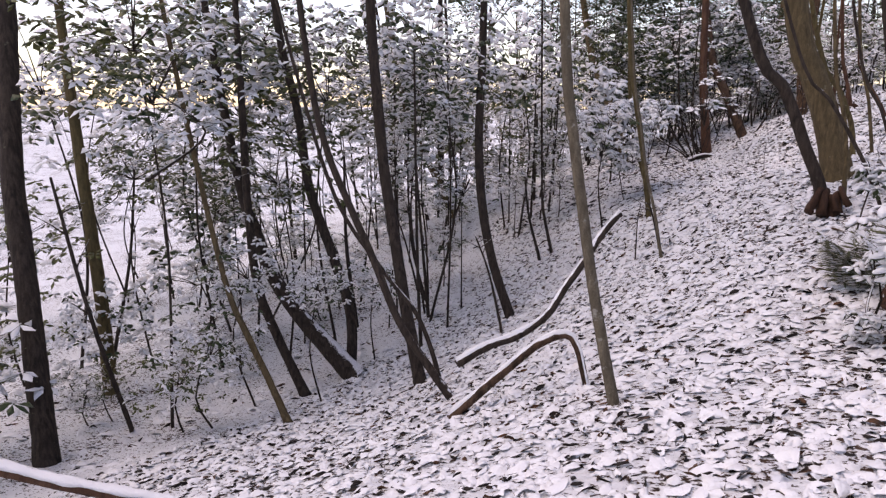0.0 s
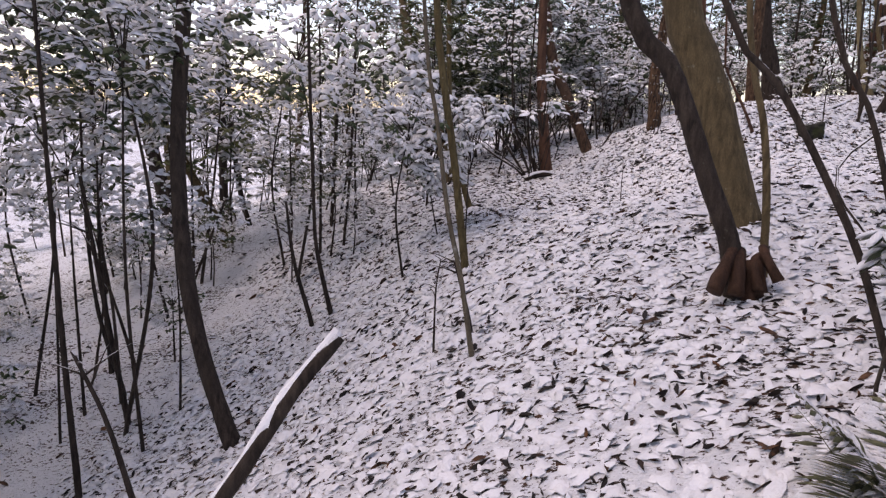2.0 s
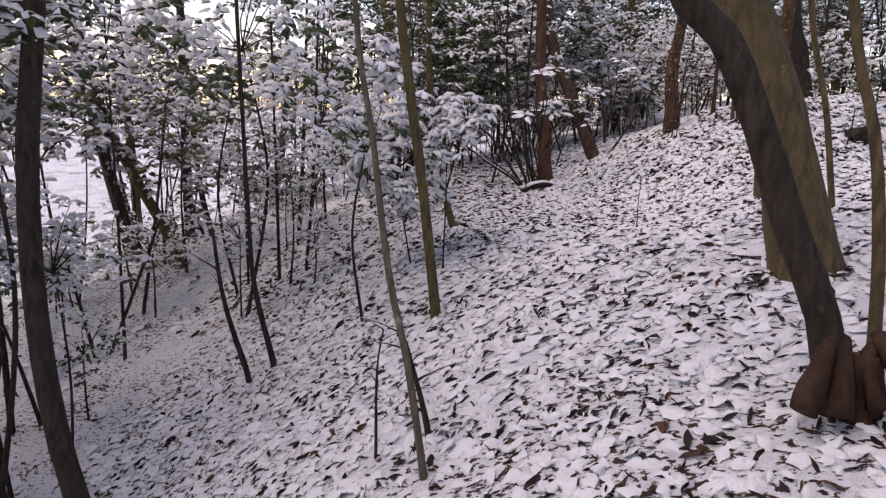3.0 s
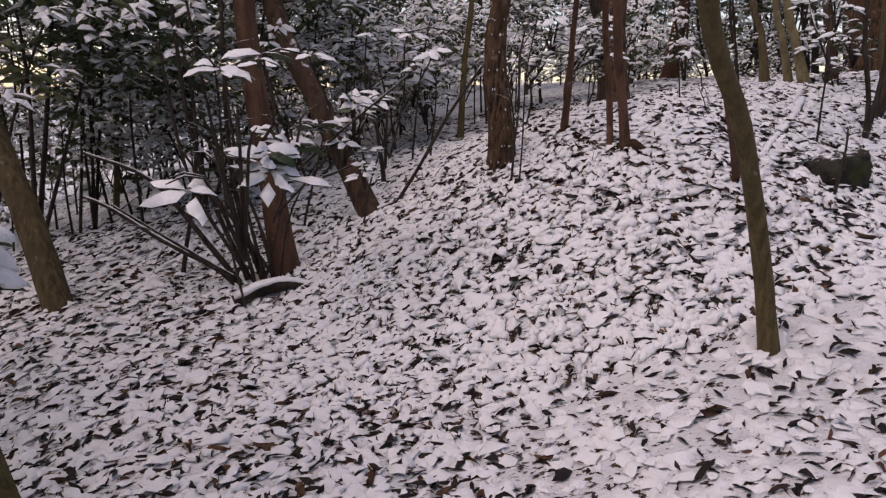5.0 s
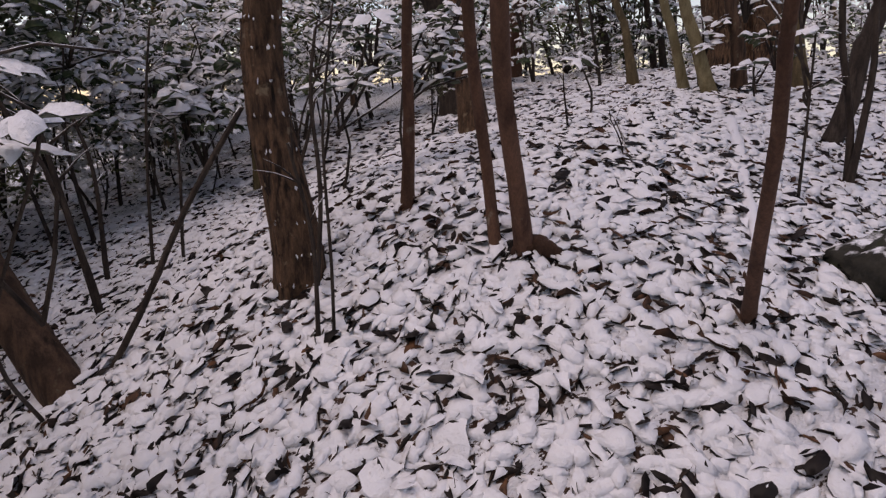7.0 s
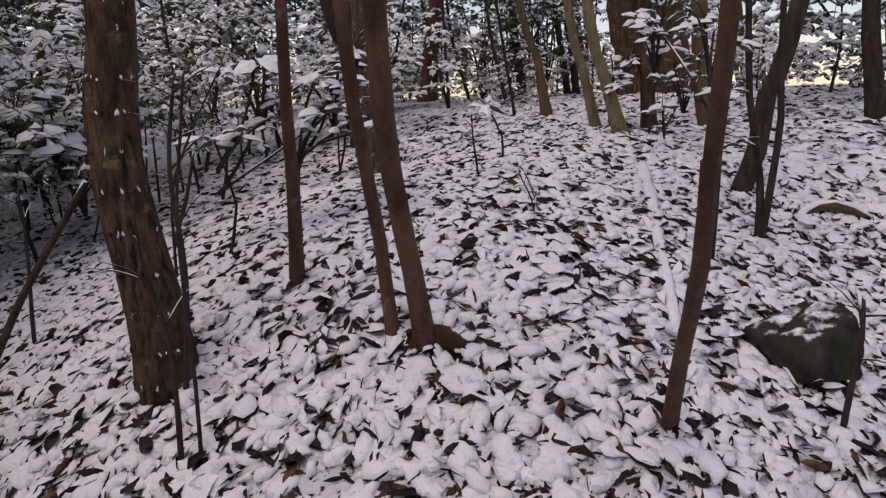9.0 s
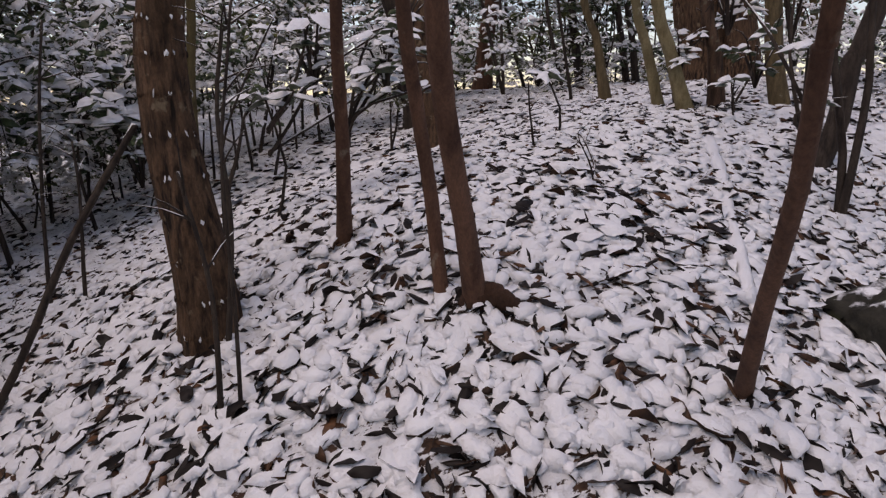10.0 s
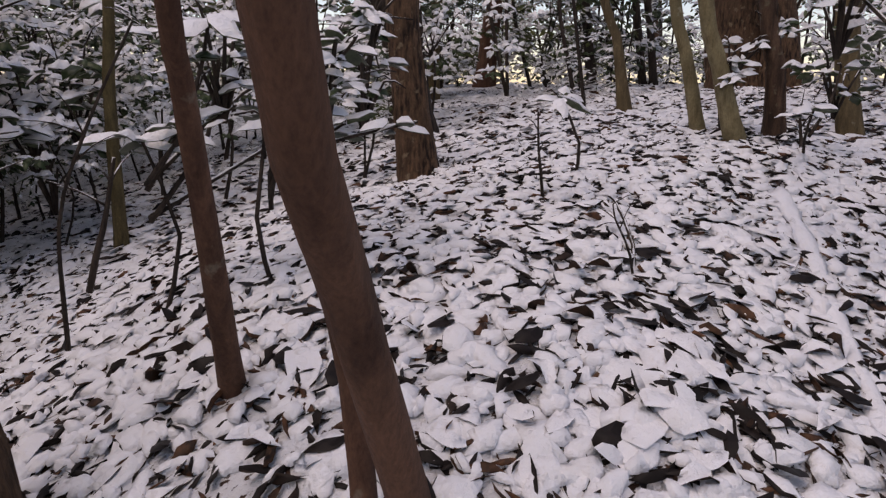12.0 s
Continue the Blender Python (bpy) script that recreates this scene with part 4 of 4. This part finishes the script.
shrub((-2.35, 8.25), [(-2.64, 8.40, 0.05, 0.84, "B"), (-2.30, 8.43, 0.09, 0.73, "B"), (-2.09, 8.51, 0.13, 0.56, "B"), (-2.46, 8.28, -0.28, 0.73, "B"), (-2.70, 8.18, -0.38, 0.67, "B"), (-2.25, 8.19, -0.52, 0.56, "B"), (-2.92, 8.96, 0.54, 0.78, "B"), (-2.86, 8.34, -0.13, 0.67, "B"), (-2.50, 8.15, -0.61, 0.45, "B")], "broad-leaved evergreen sapling with thick snow on its leaves")
shrub((-1.9, 11.15), [(-1.55, 10.40, 0.27, 1.30, "F"), (-1.68, 10.39, 0.59, 1.00, "W"), (-1.47, 10.48, 0.64, 1.00, "W"), (-0.93, 10.63, 0.60, 1.00, "W")], "broad-leaved evergreen sapling with thick snow on its leaves")
shrub((-1.3, 11.7), [(-0.85, 10.57, 0.66, 0.90, "W"), (-0.98, 10.73, 0.77, 0.80, "W"), (-1.21, 10.88, 0.77, 0.60, "W")], "broad-leaved evergreen sapling with thick snow on its leaves")
shrub((-1.8, 11.2), [(-1.26, 10.67, 0.39, 1.20, "F"), (-1.19, 10.48, 0.13, 0.80, "F"), (-1.32, 10.64, 0.25, 1.00, "F")], "broad-leaved evergreen sapling with thick snow on its leaves")
shrub((0.23, 12.20), [(0.23, 12.20, 0.78, 1.00, "W"), (0.36, 12.15, 0.82, 1.10, "W"), (0.41, 12.11, 0.76, 0.90, "W"), (0.34, 12.20, 0.98, 1.00, "W"), (0.57, 12.04, 0.77, 0.80, "W"), (0.46, 12.14, 0.98, 1.00, "W"), (0.39, 12.16, 0.91, 0.80, "F")], "broad-leaved evergreen sapling with thick snow on its leaves")
shrub((-0.09, 12.25), [(-0.09, 12.25, 0.72, 0.90, "W"), (0.02, 12.21, 0.75, 1.00, "W"), (0.14, 12.29, 0.80, 1.00, "W"), (0.10, 12.25, 1.03, 1.10, "W"), (0.12, 12.34, 0.96, 1.00, "F"), (0.58, 12.60, 0.91, 1.00, "F"), (0.60, 12.64, 1.08, 1.00, "F")], "broad-leaved evergreen sapling with thick snow on its leaves")
shrub((1.57, 12.83), [(1.21, 12.37, 0.85, 1.00, "W")], "knee-high sapling with one cap of snow on its leaves")
shrub((2.55, 13.04), [(2.55, 13.04, 1.06, 1.00, "F"), (2.74, 12.99, 1.15, 1.00, "F"), (2.51, 13.02, 0.94, 0.80, "W")], "broad-leaved evergreen sapling with thick snow on its leaves")
shrub((2.64, 12.62), [(2.38, 12.38, 0.80, 1.00, "W"), (2.68, 12.54, 0.98, 1.10, "F")], "broad-leaved evergreen sapling with thick snow on its leaves")
shrub((1.13, 11.75), [(1.20, 11.97, 0.55, 0.40, "W")], "broad-leaved evergreen sapling with thick snow on its leaves")
shrub((1.69, 11.31), [(1.69, 11.31, 0.89, 0.90, "W"), (1.83, 11.52, 1.11, 1.00, "F"), (1.77, 11.79, 1.16, 1.00, "F"), (1.72, 11.24, 0.69, 0.50, "W")], "broad-leaved evergreen sapling with thick snow on its leaves")
shrub((-0.81, 14.46), [(-0.81, 14.46, 0.58, 2.20, "F"), (-0.95, 14.81, 0.80, 2.40, "F"), (-0.73, 14.86, 0.96, 2.40, "F")], "broad-leaved evergreen sapling with thick snow on its leaves")
shrub((-1.95, 10.95), [(-1.55, 9.22, 0.52, 1.00, "W"), (-1.43, 9.34, 0.56, 1.00, "W"), (-1.52, 9.35, 0.18, 1.50, "F")], "broad-leaved evergreen sapling with thick snow on its leaves")
shrub((-1.95, 7.90), [(-1.95, 7.90, -0.09, 0.50, "B"), (-1.89, 8.18, 0.13, 0.50, "B")], "broad-leaved evergreen sapling with thick snow on its leaves")
shrub((0.61, 2.78), [(0.61, 2.78, -0.39, 0.51, "B"), (0.73, 2.79, -0.56, 0.45, "B")], "broad-leaved evergreen sapling with thick snow on its leaves")
shrub((0.50, 4.01), [(0.50, 4.01, -0.25, 0.38, "B")], "broad-leaved evergreen sapling with thick snow on its leaves")
shrub((0.54, 3.08), [(0.54, 3.08, -0.65, 0.32, "B"), (0.51, 2.81, -0.90, 0.28, "B")], "broad-leaved evergreen sapling with thick snow on its leaves")
shrub((0.74, 4.83), [(0.74, 4.83, -0.37, 0.33, "B"), (1.13, 5.65, 0.34, 0.45, "B")], "broad-leaved evergreen sapling with thick snow on its leaves")
log([(-1.96, 2.67, -1.67), (-1.79, 2.80, -1.54), (-1.59, 2.94, -1.45), (-1.43, 3.07, -1.31), (-1.34, 3.20, -1.11), (-1.24, 3.32, -0.91), (-1.15, 3.44, -0.71), (-1.06, 3.54, -0.56)], 0.030, "dark", "long bent branch reaching over the slope with snow along its top", True)
log([(-1.75, 2.22, -1.85), (-1.40, 2.39, -1.46), (-1.21, 2.48, -1.27), (-1.07, 2.53, -1.21), (-0.99, 2.53, -1.28), (-0.90, 2.48, -1.52)], 0.030, "rough", "bent fallen branch under snow, its broken end arching into the ground", True)
log([(-4.49, 0.18, -1.93), (-3.96, 0.42, -2.00), (-3.54, 0.60, -2.07), (-2.83, 0.91, -2.13)], 0.050, "red", "snow-covered fallen trunk on the falling slope", True)
log([(2.11, 12.24, 0.48), (1.83, 11.84, 0.38), (1.53, 11.45, 0.27), (1.27, 11.11, 0.21), (1.10, 10.88, 0.14)], 0.032, "dark", "half-buried straight log under snow", True)
log([(2.47, 11.60, 0.21), (2.60, 11.54, 0.32), (2.75, 11.47, 0.30), (2.93, 11.38, 0.18), (3.14, 11.28, 0.02)], 0.026, "olive", "crooked branch arching over the ground with snow on top", True)
log([(-2.01, 10.93, -0.79), (-1.75, 10.98, -0.69), (-1.45, 10.99, -0.73)], 0.045, "dark", "short snow-topped stump branch at the foot of stems", True)
log([(-1.07, 11.76, -0.32), (-0.91, 11.70, -0.05), (-0.72, 11.62, 0.31), (-0.50, 11.54, 0.65)], 0.014, "dark", "bare dark stick leaning out of the snow", False)
log([(2.51, 12.35, 0.43), (2.50, 12.16, 0.38), (2.53, 11.99, 0.34)], 0.022, "dark", "dark broken stick half under snow", True)
log([(2.38, 12.13, 0.37), (2.36, 11.98, 0.34), (2.47, 11.96, 0.33)], 0.020, "dark", "dark broken stick half under snow", False)
log([(3.21, 14.76, 0.69), (3.06, 14.19, 0.67), (3.01, 13.85, 0.65)], 0.025, "tan", "snowy fallen stick on the ridge", True)
log([(0.04, 6.92, -0.66), (0.17, 7.02, -0.61), (0.31, 6.80, -0.60)], 0.020, "dark", "broken stick lying half under snow", True)
log([(-5.57, 7.85, -2.76), (-5.19, 7.94, -1.84), (-4.88, 8.05, -1.01)], 0.020, "dark", "snowy dead stick propped among saplings", False)
log([(-4.84, 7.29, -2.51), (-5.51, 8.26, -2.69), (-5.64, 8.59, -2.73)], 0.025, "dark", "snow-topped stick lying among litter", True)
stem([(-0.29, 11.14, -0.17), (-0.28, 11.13, 0.16), (-0.28, 11.13, 0.56), (-0.25, 11.12, 0.79), (-0.23, 11.11, 0.93)], 0.0066, "bare thin dark sapling stem standing in the snow")
stem([(-0.29, 12.09, 0.24), (-0.27, 12.08, 0.54), (-0.19, 12.05, 0.75), (-0.06, 12.01, 1.00)], 0.0064, "bare thin dark sapling stem standing in the snow")
stem([(-0.81, 12.18, 0.03), (-0.78, 12.17, 0.38), (-0.78, 12.17, 0.58)], 0.0082, "bare thin dark sapling stem standing in the snow")
stem([(-0.95, 12.27, -0.01), (-0.92, 12.26, 0.38), (-0.88, 12.24, 0.72), (-0.83, 12.22, 1.00)], 0.0091, "bare thin dark sapling stem standing in the snow")
stem([(-0.28, 12.36, 0.31), (-0.22, 12.33, 0.47), (-0.17, 12.31, 0.67)], 0.0105, "bare thin dark sapling stem standing in the snow")
stem([(-1.46, 5.62, -1.39), (-1.46, 5.61, -0.99), (-1.44, 5.62, -0.80)], 0.0080, "bare thin dark sapling stem standing in the snow")
stem([(-0.51, 7.89, -0.61), (-0.52, 7.89, -0.39), (-0.51, 7.89, -0.27)], 0.0042, "bare thin dark sapling stem standing in the snow")
stem([(1.22, 12.46, 0.51), (1.20, 12.47, 0.65), (1.19, 12.47, 0.79)], 0.0063, "bare thin dark sapling stem standing in the snow")
stem([(1.13, 11.75, 0.40), (1.10, 11.76, 0.48), (1.07, 11.77, 0.54), (1.06, 11.77, 0.58)], 0.0038, "bare thin dark sapling stem standing in the snow")
stem([(2.71, 12.69, 0.49), (2.68, 12.69, 0.65), (2.66, 12.70, 0.77)], 0.0108, "bare thin dark sapling stem standing in the snow")
stem([(1.27, 10.45, -0.04), (1.29, 10.45, 0.11), (1.29, 10.44, 0.24), (1.29, 10.45, 0.35)], 0.0089, "bare thin dark sapling stem standing in the snow")
stem([(-4.44, 6.02, -2.46), (-4.61, 5.96, -1.72), (-4.65, 5.93, -0.85), (-4.63, 5.93, -0.05)], 0.0204, "bare thin dark sapling stem standing in the snow")
stem([(-4.24, 5.79, -2.39), (-4.26, 5.78, -1.60), (-4.31, 5.75, -0.98), (-4.30, 5.75, -0.40)], 0.0158, "bare thin dark sapling stem standing in the snow")
stem([(-5.12, 6.84, -2.65), (-5.29, 6.76, -1.88), (-5.44, 6.70, -1.41)], 0.0195, "bare thin dark sapling stem standing in the snow")
stem([(-5.50, 7.82, -2.74), (-5.61, 7.77, -2.10), (-5.73, 7.70, -1.42)], 0.0224, "bare thin dark sapling stem standing in the snow")
stem([(-7.63, 12.02, -2.97), (-7.68, 12.02, -2.13), (-7.99, 11.93, -1.24)], 0.0354, "bare thin dark sapling stem standing in the snow")
stem([(-1.17, 12.39, -0.09), (-1.16, 12.39, 0.38), (-1.23, 12.40, 0.69)], 0.0134, "bare thin dark sapling stem standing in the snow")
stem([(-1.77, 12.04, -0.51), (-1.64, 12.02, 0.01), (-1.56, 12.00, 0.35)], 0.0108, "bare thin dark sapling stem standing in the snow")
stem([(-0.31, 11.40, -0.03), (-0.27, 11.40, 0.36), (-0.28, 11.40, 0.68), (-0.25, 11.39, 0.89)], 0.0103, "bare thin dark sapling stem standing in the snow")
stem([(-0.34, 11.14, -0.17), (-0.33, 11.14, 0.24), (-0.38, 11.15, 0.55)], 0.0091, "bare thin dark sapling stem standing in the snow")
stem([(-1.17, 12.15, -0.17), (-1.22, 12.15, 0.17), (-1.29, 12.16, 0.64)], 0.0191, "bare thin dark sapling stem standing in the snow")
stem([(-3.16, 7.03, -1.92), (-3.31, 6.96, -1.33), (-3.38, 6.93, -0.76)], 0.0242, "bare thin dark sapling stem standing in the snow")
stem([(-1.22, 5.67, -1.30), (-1.27, 5.65, -1.08), (-1.35, 5.63, -0.81)], 0.0165, "bare thin dark sapling stem standing in the snow")
stem([(-2.21, 3.92, -1.83), (-2.33, 3.88, -1.30), (-2.45, 3.83, -0.95)], 0.0156, "bare thin dark sapling stem standing in the snow")
stem([(-4.77, 4.90, -2.58), (-5.04, 5.07, -1.56), (-5.03, 5.07, -0.42)], 0.0314, "bare thin dark sapling stem standing in the snow")
stem([(-8.75, 7.95, -3.58), (-8.83, 7.89, -2.34), (-9.23, 8.21, -0.79)], 0.0474, "bare thin dark sapling stem standing in the snow")
stem([(-1.95, 11.20, -0.75), (-2.14, 11.19, 0.11), (-2.27, 11.17, 0.98)], 0.0139, "bare dark stem rising from the clump")
stem([(-2.00, 11.20, -0.70), (-2.31, 11.17, -0.08), (-2.44, 11.16, 0.73)], 0.0139, "bare dark stem rising from the clump")
stem([(-1.88, 11.21, -0.77), (-2.02, 11.20, -0.06), (-2.09, 11.19, 0.75)], 0.0139, "bare dark stem rising from the clump")
stem([(-2.04, 11.19, -0.73), (-2.41, 11.16, -0.49), (-2.78, 11.13, -0.24)], 0.0139, "bare dark stem rising from the clump")
stem([(-1.83, 11.21, -0.74), (-1.94, 11.20, -0.28), (-2.25, 11.18, 0.36)], 0.0139, "bare dark stem rising from the clump")
stem([(-1.81, 11.21, -0.74), (-2.10, 11.19, -0.29), (-2.38, 11.16, 0.14)], 0.0139, "bare dark stem rising from the clump")
stem([(-0.20, 11.07, -0.09), (-0.01, 11.06, -0.00), (0.14, 11.07, 0.06), (0.28, 11.04, 0.11)], 0.006, "thin bare twig lying across the snow")
fern(0.43, 3.72, 0.34)
fern(0.51, 3.65, 0.28)
fern(0.72, 3.89, 0.30)
fern(0.70, 3.48, 0.36)
fern(1.02, 4.50, 0.36)
fern(0.86, 2.87, 0.36)
earth_bank(0.86, 3.35, 0.24, 0.42, 0.26)
rock(1.46, 10.72, 0.15, 0.13, 0.15)
leaf_heap(0.09, 11.29, 0.06)
leaf_heap(2.72, 12.79, 0.08)
leaf_heap(2.62, 13.05, 0.10)
leaf_heap(1.00, 11.17, 0.05)
leaf_heap(-0.36, 11.07, 0.09)
leaf_heap(2.81, 12.86, 0.07)
leaf_heap(0.09, 6.43, 0.08)
leaf_heap(0.34, 11.09, 0.05)
leaf_heap(0.85, 10.61, 0.05)
leaf_heap(-0.31, 11.08, 0.06)
leaf_heap(1.01, 11.33, 0.09)
leaf_heap(0.84, 11.24, 0.08)


# ---- the wood all round ----
FAR_GROWTH = []


def far_growth(x, y, crowns):
    """Notes a far shrub (stem and crowns of leaves) for the one mass of undergrowth."""
    z = float(height(x, y))
    for n, (cx, cy, cz, s, kind) in enumerate(crowns):
        meshes = SETS[kind]
        FAR_GROWTH.append((meshes[(len(FAR_GROWTH) + n) % len(meshes)], (cx, cy, cz), s, (x, y, z)))


def grow_far(name, label):
    """Joins the noted shrubs into one object."""
    rng = np.random.default_rng(12)
    verts, tris, index, k = [], [], [], 0
    for me, at_, s, foot in FAR_GROWTH:
        v = np.empty(3 * len(me.vertices), np.float32)
        me.vertices.foreach_get("co", v)
        t = np.empty(3 * len(me.polygons), np.int32)
        me.polygons.foreach_get("vertices", t)
        i = np.empty(len(me.polygons), np.int32)
        me.polygons.foreach_get("material_index", i)
        a = rng.uniform(0, 6.28)
        turn = np.array([[math.cos(a), -math.sin(a), 0], [math.sin(a), math.cos(a), 0], [0, 0, 1]])
        v = v.reshape(-1, 3) @ turn.T * s + np.array(at_)
        c = spline([(foot[0], foot[1], foot[2] - 0.05), tuple((np.array(foot) + at_) / 2 + rng.normal(0, 0.06, 3)), at_], 0.3)
        w, u = tube(c, np.linspace(0.02 * s, 0.006, len(c)), 6, 0.08, k)
        for part_v, part_t, part_i in ((v, t.reshape(-1, 3), i), (w, u, np.full(len(u), 2))):
            verts.append(part_v)
            tris.append(part_t + k)
            index.append(part_i)
            k += len(part_v)
    green = OLIVE if "low" in label else GREEN
    ob = new(name, raw_mesh(name, np.concatenate(verts), np.concatenate(tris), [SNOW, green, BARK["dark"]], np.concatenate(index)))
    tagged(ob, label, "undergrowth", kind="stuff")
    FAR_GROWTH.clear()


def clear_of_walk(x, y):
    return x < -4.6 or y > 16.5 or (x > 3.6 and y < 10.5) or x > 5.2 or y < -2.5 or (x < -1.6 and y > 13.2)


rng = np.random.default_rng(2024)
placed = 0
while placed < 130:
    x, y = rng.uniform(-16, 15), rng.uniform(-7, 34)
    if not clear_of_walk(x, y):
        continue
    if x < -7 and rng.random() < 0.3:
        continue
    z = float(height(x, y))
    placed += 1
    k = placed % 3
    if k == 0:
        lean = rng.normal(0, 0.25, 2)
        r = rng.uniform(0.03, 0.1)
        tree([(x, y, z), (x + lean[0] * 0.5 - 0.05, y + lean[1] * 0.5, z + 1.2), (x + lean[0] - 0.2, y + lean[1], z + 2.8)], r, r * 0.75, ("dark", "tan", "rough", "olive")[placed % 4], "forest tree standing in the snowy wood", 5.0)
    else:
        s = rng.uniform(0.7, 1.3)
        up = rng.uniform(0.7, 2.6) + (1.5 * rng.random() if x < -4.6 else 0)
        shrub((x, y), [(x, y, z + up, s, "L" if placed % 5 else "G"), (x + rng.normal(0, 0.5), y + rng.normal(0, 0.5), z + up * 0.5 + rng.uniform(0.2, 1.4), s * 0.8, "L")], "snowy evergreen undergrowth of the wood", "undergrowth")


# low growth beyond the ridge
rng = np.random.default_rng(55)
for k in range(56):
    x, y = rng.uniform(-5, 13), rng.uniform(18.5, 27)
    z, s = float(height(x, y)), rng.uniform(0.6, 1.1)
    far_growth(x, y, [(x, y, z + rng.uniform(0.2, 0.8), s, "L" if k % 4 else "G")])

for k in range(16):
    x, y = rng.uniform(-3, 1.3), rng.uniform(15.3, 18)
    z, s = float(height(x, y)), rng.uniform(0.4, 0.7)
    far_growth(x, y, [(x, y, z + rng.uniform(0.3, 1.6), s, "L")])
for k in range(24):
    x, y = rng.uniform(-13, -6), rng.uniform(3, 16)
    z, s = float(height(x, y)), rng.uniform(0.9, 1.4)
    shrub((x, y), [(x, y, z + rng.uniform(2.4, 5.0), s, "L")], "tall evergreen shrub with snow on its crown", "undergrowth")

grow_far("undergrowth", "low snowy evergreen growth behind the ridge")

# tall dark evergreens closing the wood above and behind
rng = np.random.default_rng(404)
for k in range(36):
    y = rng.uniform(12, 18) if k % 3 == 0 else rng.uniform(17, 23)
    x = rng.uniform(-0.42 * (y - 1), -2.8) if k % 3 == 0 else rng.uniform(-3.0, 9.0)
    z, s, up = float(height(x, y)), rng.uniform(0.8, 1.3), rng.uniform(1.9, 4.2)
    far_growth(x, y, [(x, y, z + up, s, "D"), (x + rng.normal(0, 0.6), y + rng.normal(0, 0.6), z + up * 0.75, s * 0.9, "D"), (x + rng.normal(0, 0.5), y + rng.normal(0, 0.5), z + up + 1.0, s, "D")])
grow_far("evergreen_thicket", "tall dark-green evergreens with little snow on their leaves")

# low growth and bare saplings on the falling side
rng = np.random.default_rng(31)
for k in range(34):
    x, y = rng.uniform(-9, -4.2), rng.uniform(1.5, 12)
    z, s = float(height(x, y)), rng.uniform(0.25, 0.6)
    shrub((x, y), [(x, y, z + rng.uniform(0.2, 1.0), s, "L" if k % 3 else "G")], "low snowy evergreen shrub on the falling slope", "undergrowth")
for k in range(60):
    x, y = (rng.uniform(-10, -3.6), rng.uniform(1, 14)) if k % 2 else (rng.uniform(-4, 9), rng.uniform(15, 22))
    z, lean = float(height(x, y)), rng.normal(0, 0.25, 2)
    stem([(x, y, z), (x + lean[0], y + lean[1], z + 1.3), (x + 1.4 * lean[0], y + 1.6 * lean[1], z + rng.uniform(2.2, 4.0))], rng.uniform(0.012, 0.03), "bare slender sapling in the snowy wood")

# thicker undergrowth on the shaded side of the ridge
rng = np.random.default_rng(77)
for k in range(70):
    x, y = rng.uniform(-9, -1.8), rng.uniform(13.2, 20)
    z, s = float(height(x, y)), rng.uniform(0.5, 1.0)
    shrub((x, y), [(x, y, z + rng.uniform(0.5, 2.6), s, "L" if k % 3 else "G")], "snowy evergreen undergrowth of the wood", "undergrowth")


# ---- fallen leaves nearest to the walk, one by one ----
PIECES = []
for k in range(8):
    rng = np.random.default_rng(60 + k)
    bare = np.array([k % 2 == 0])
    v, t, top = pillows(np.zeros((1, 3)), np.array([[1.0, 0, 0]]), np.array([[0, 0, 1.0]]), np.array([0.043]), np.array([rng.uniform(0.015, 0.022)]), np.array([0.002 if bare[0] else 0.005]), np.array([rng.normal(0, 0.5)]))
    PIECES.append(raw_mesh("leaf", v, t, [SNOW, DEAD_AND_SHADE], np.ones(24, int) if bare[0] else np.repeat([0, 1], 12)))
rng = np.random.default_rng(8)
for k in range(280):
    x, y = rng.uniform(-0.9, 1.7), rng.uniform(9.9, 12.2)
    ob = child("leaf", PIECES[k % 8], ground)
    ob.location = (x, y, float(height(x, y) + ripple(x, y)) + rng.uniform(0.016, 0.03))
    ob.rotation_euler = (rng.normal(0, 0.35), rng.normal(0, 0.3), rng.uniform(0, 6.28))
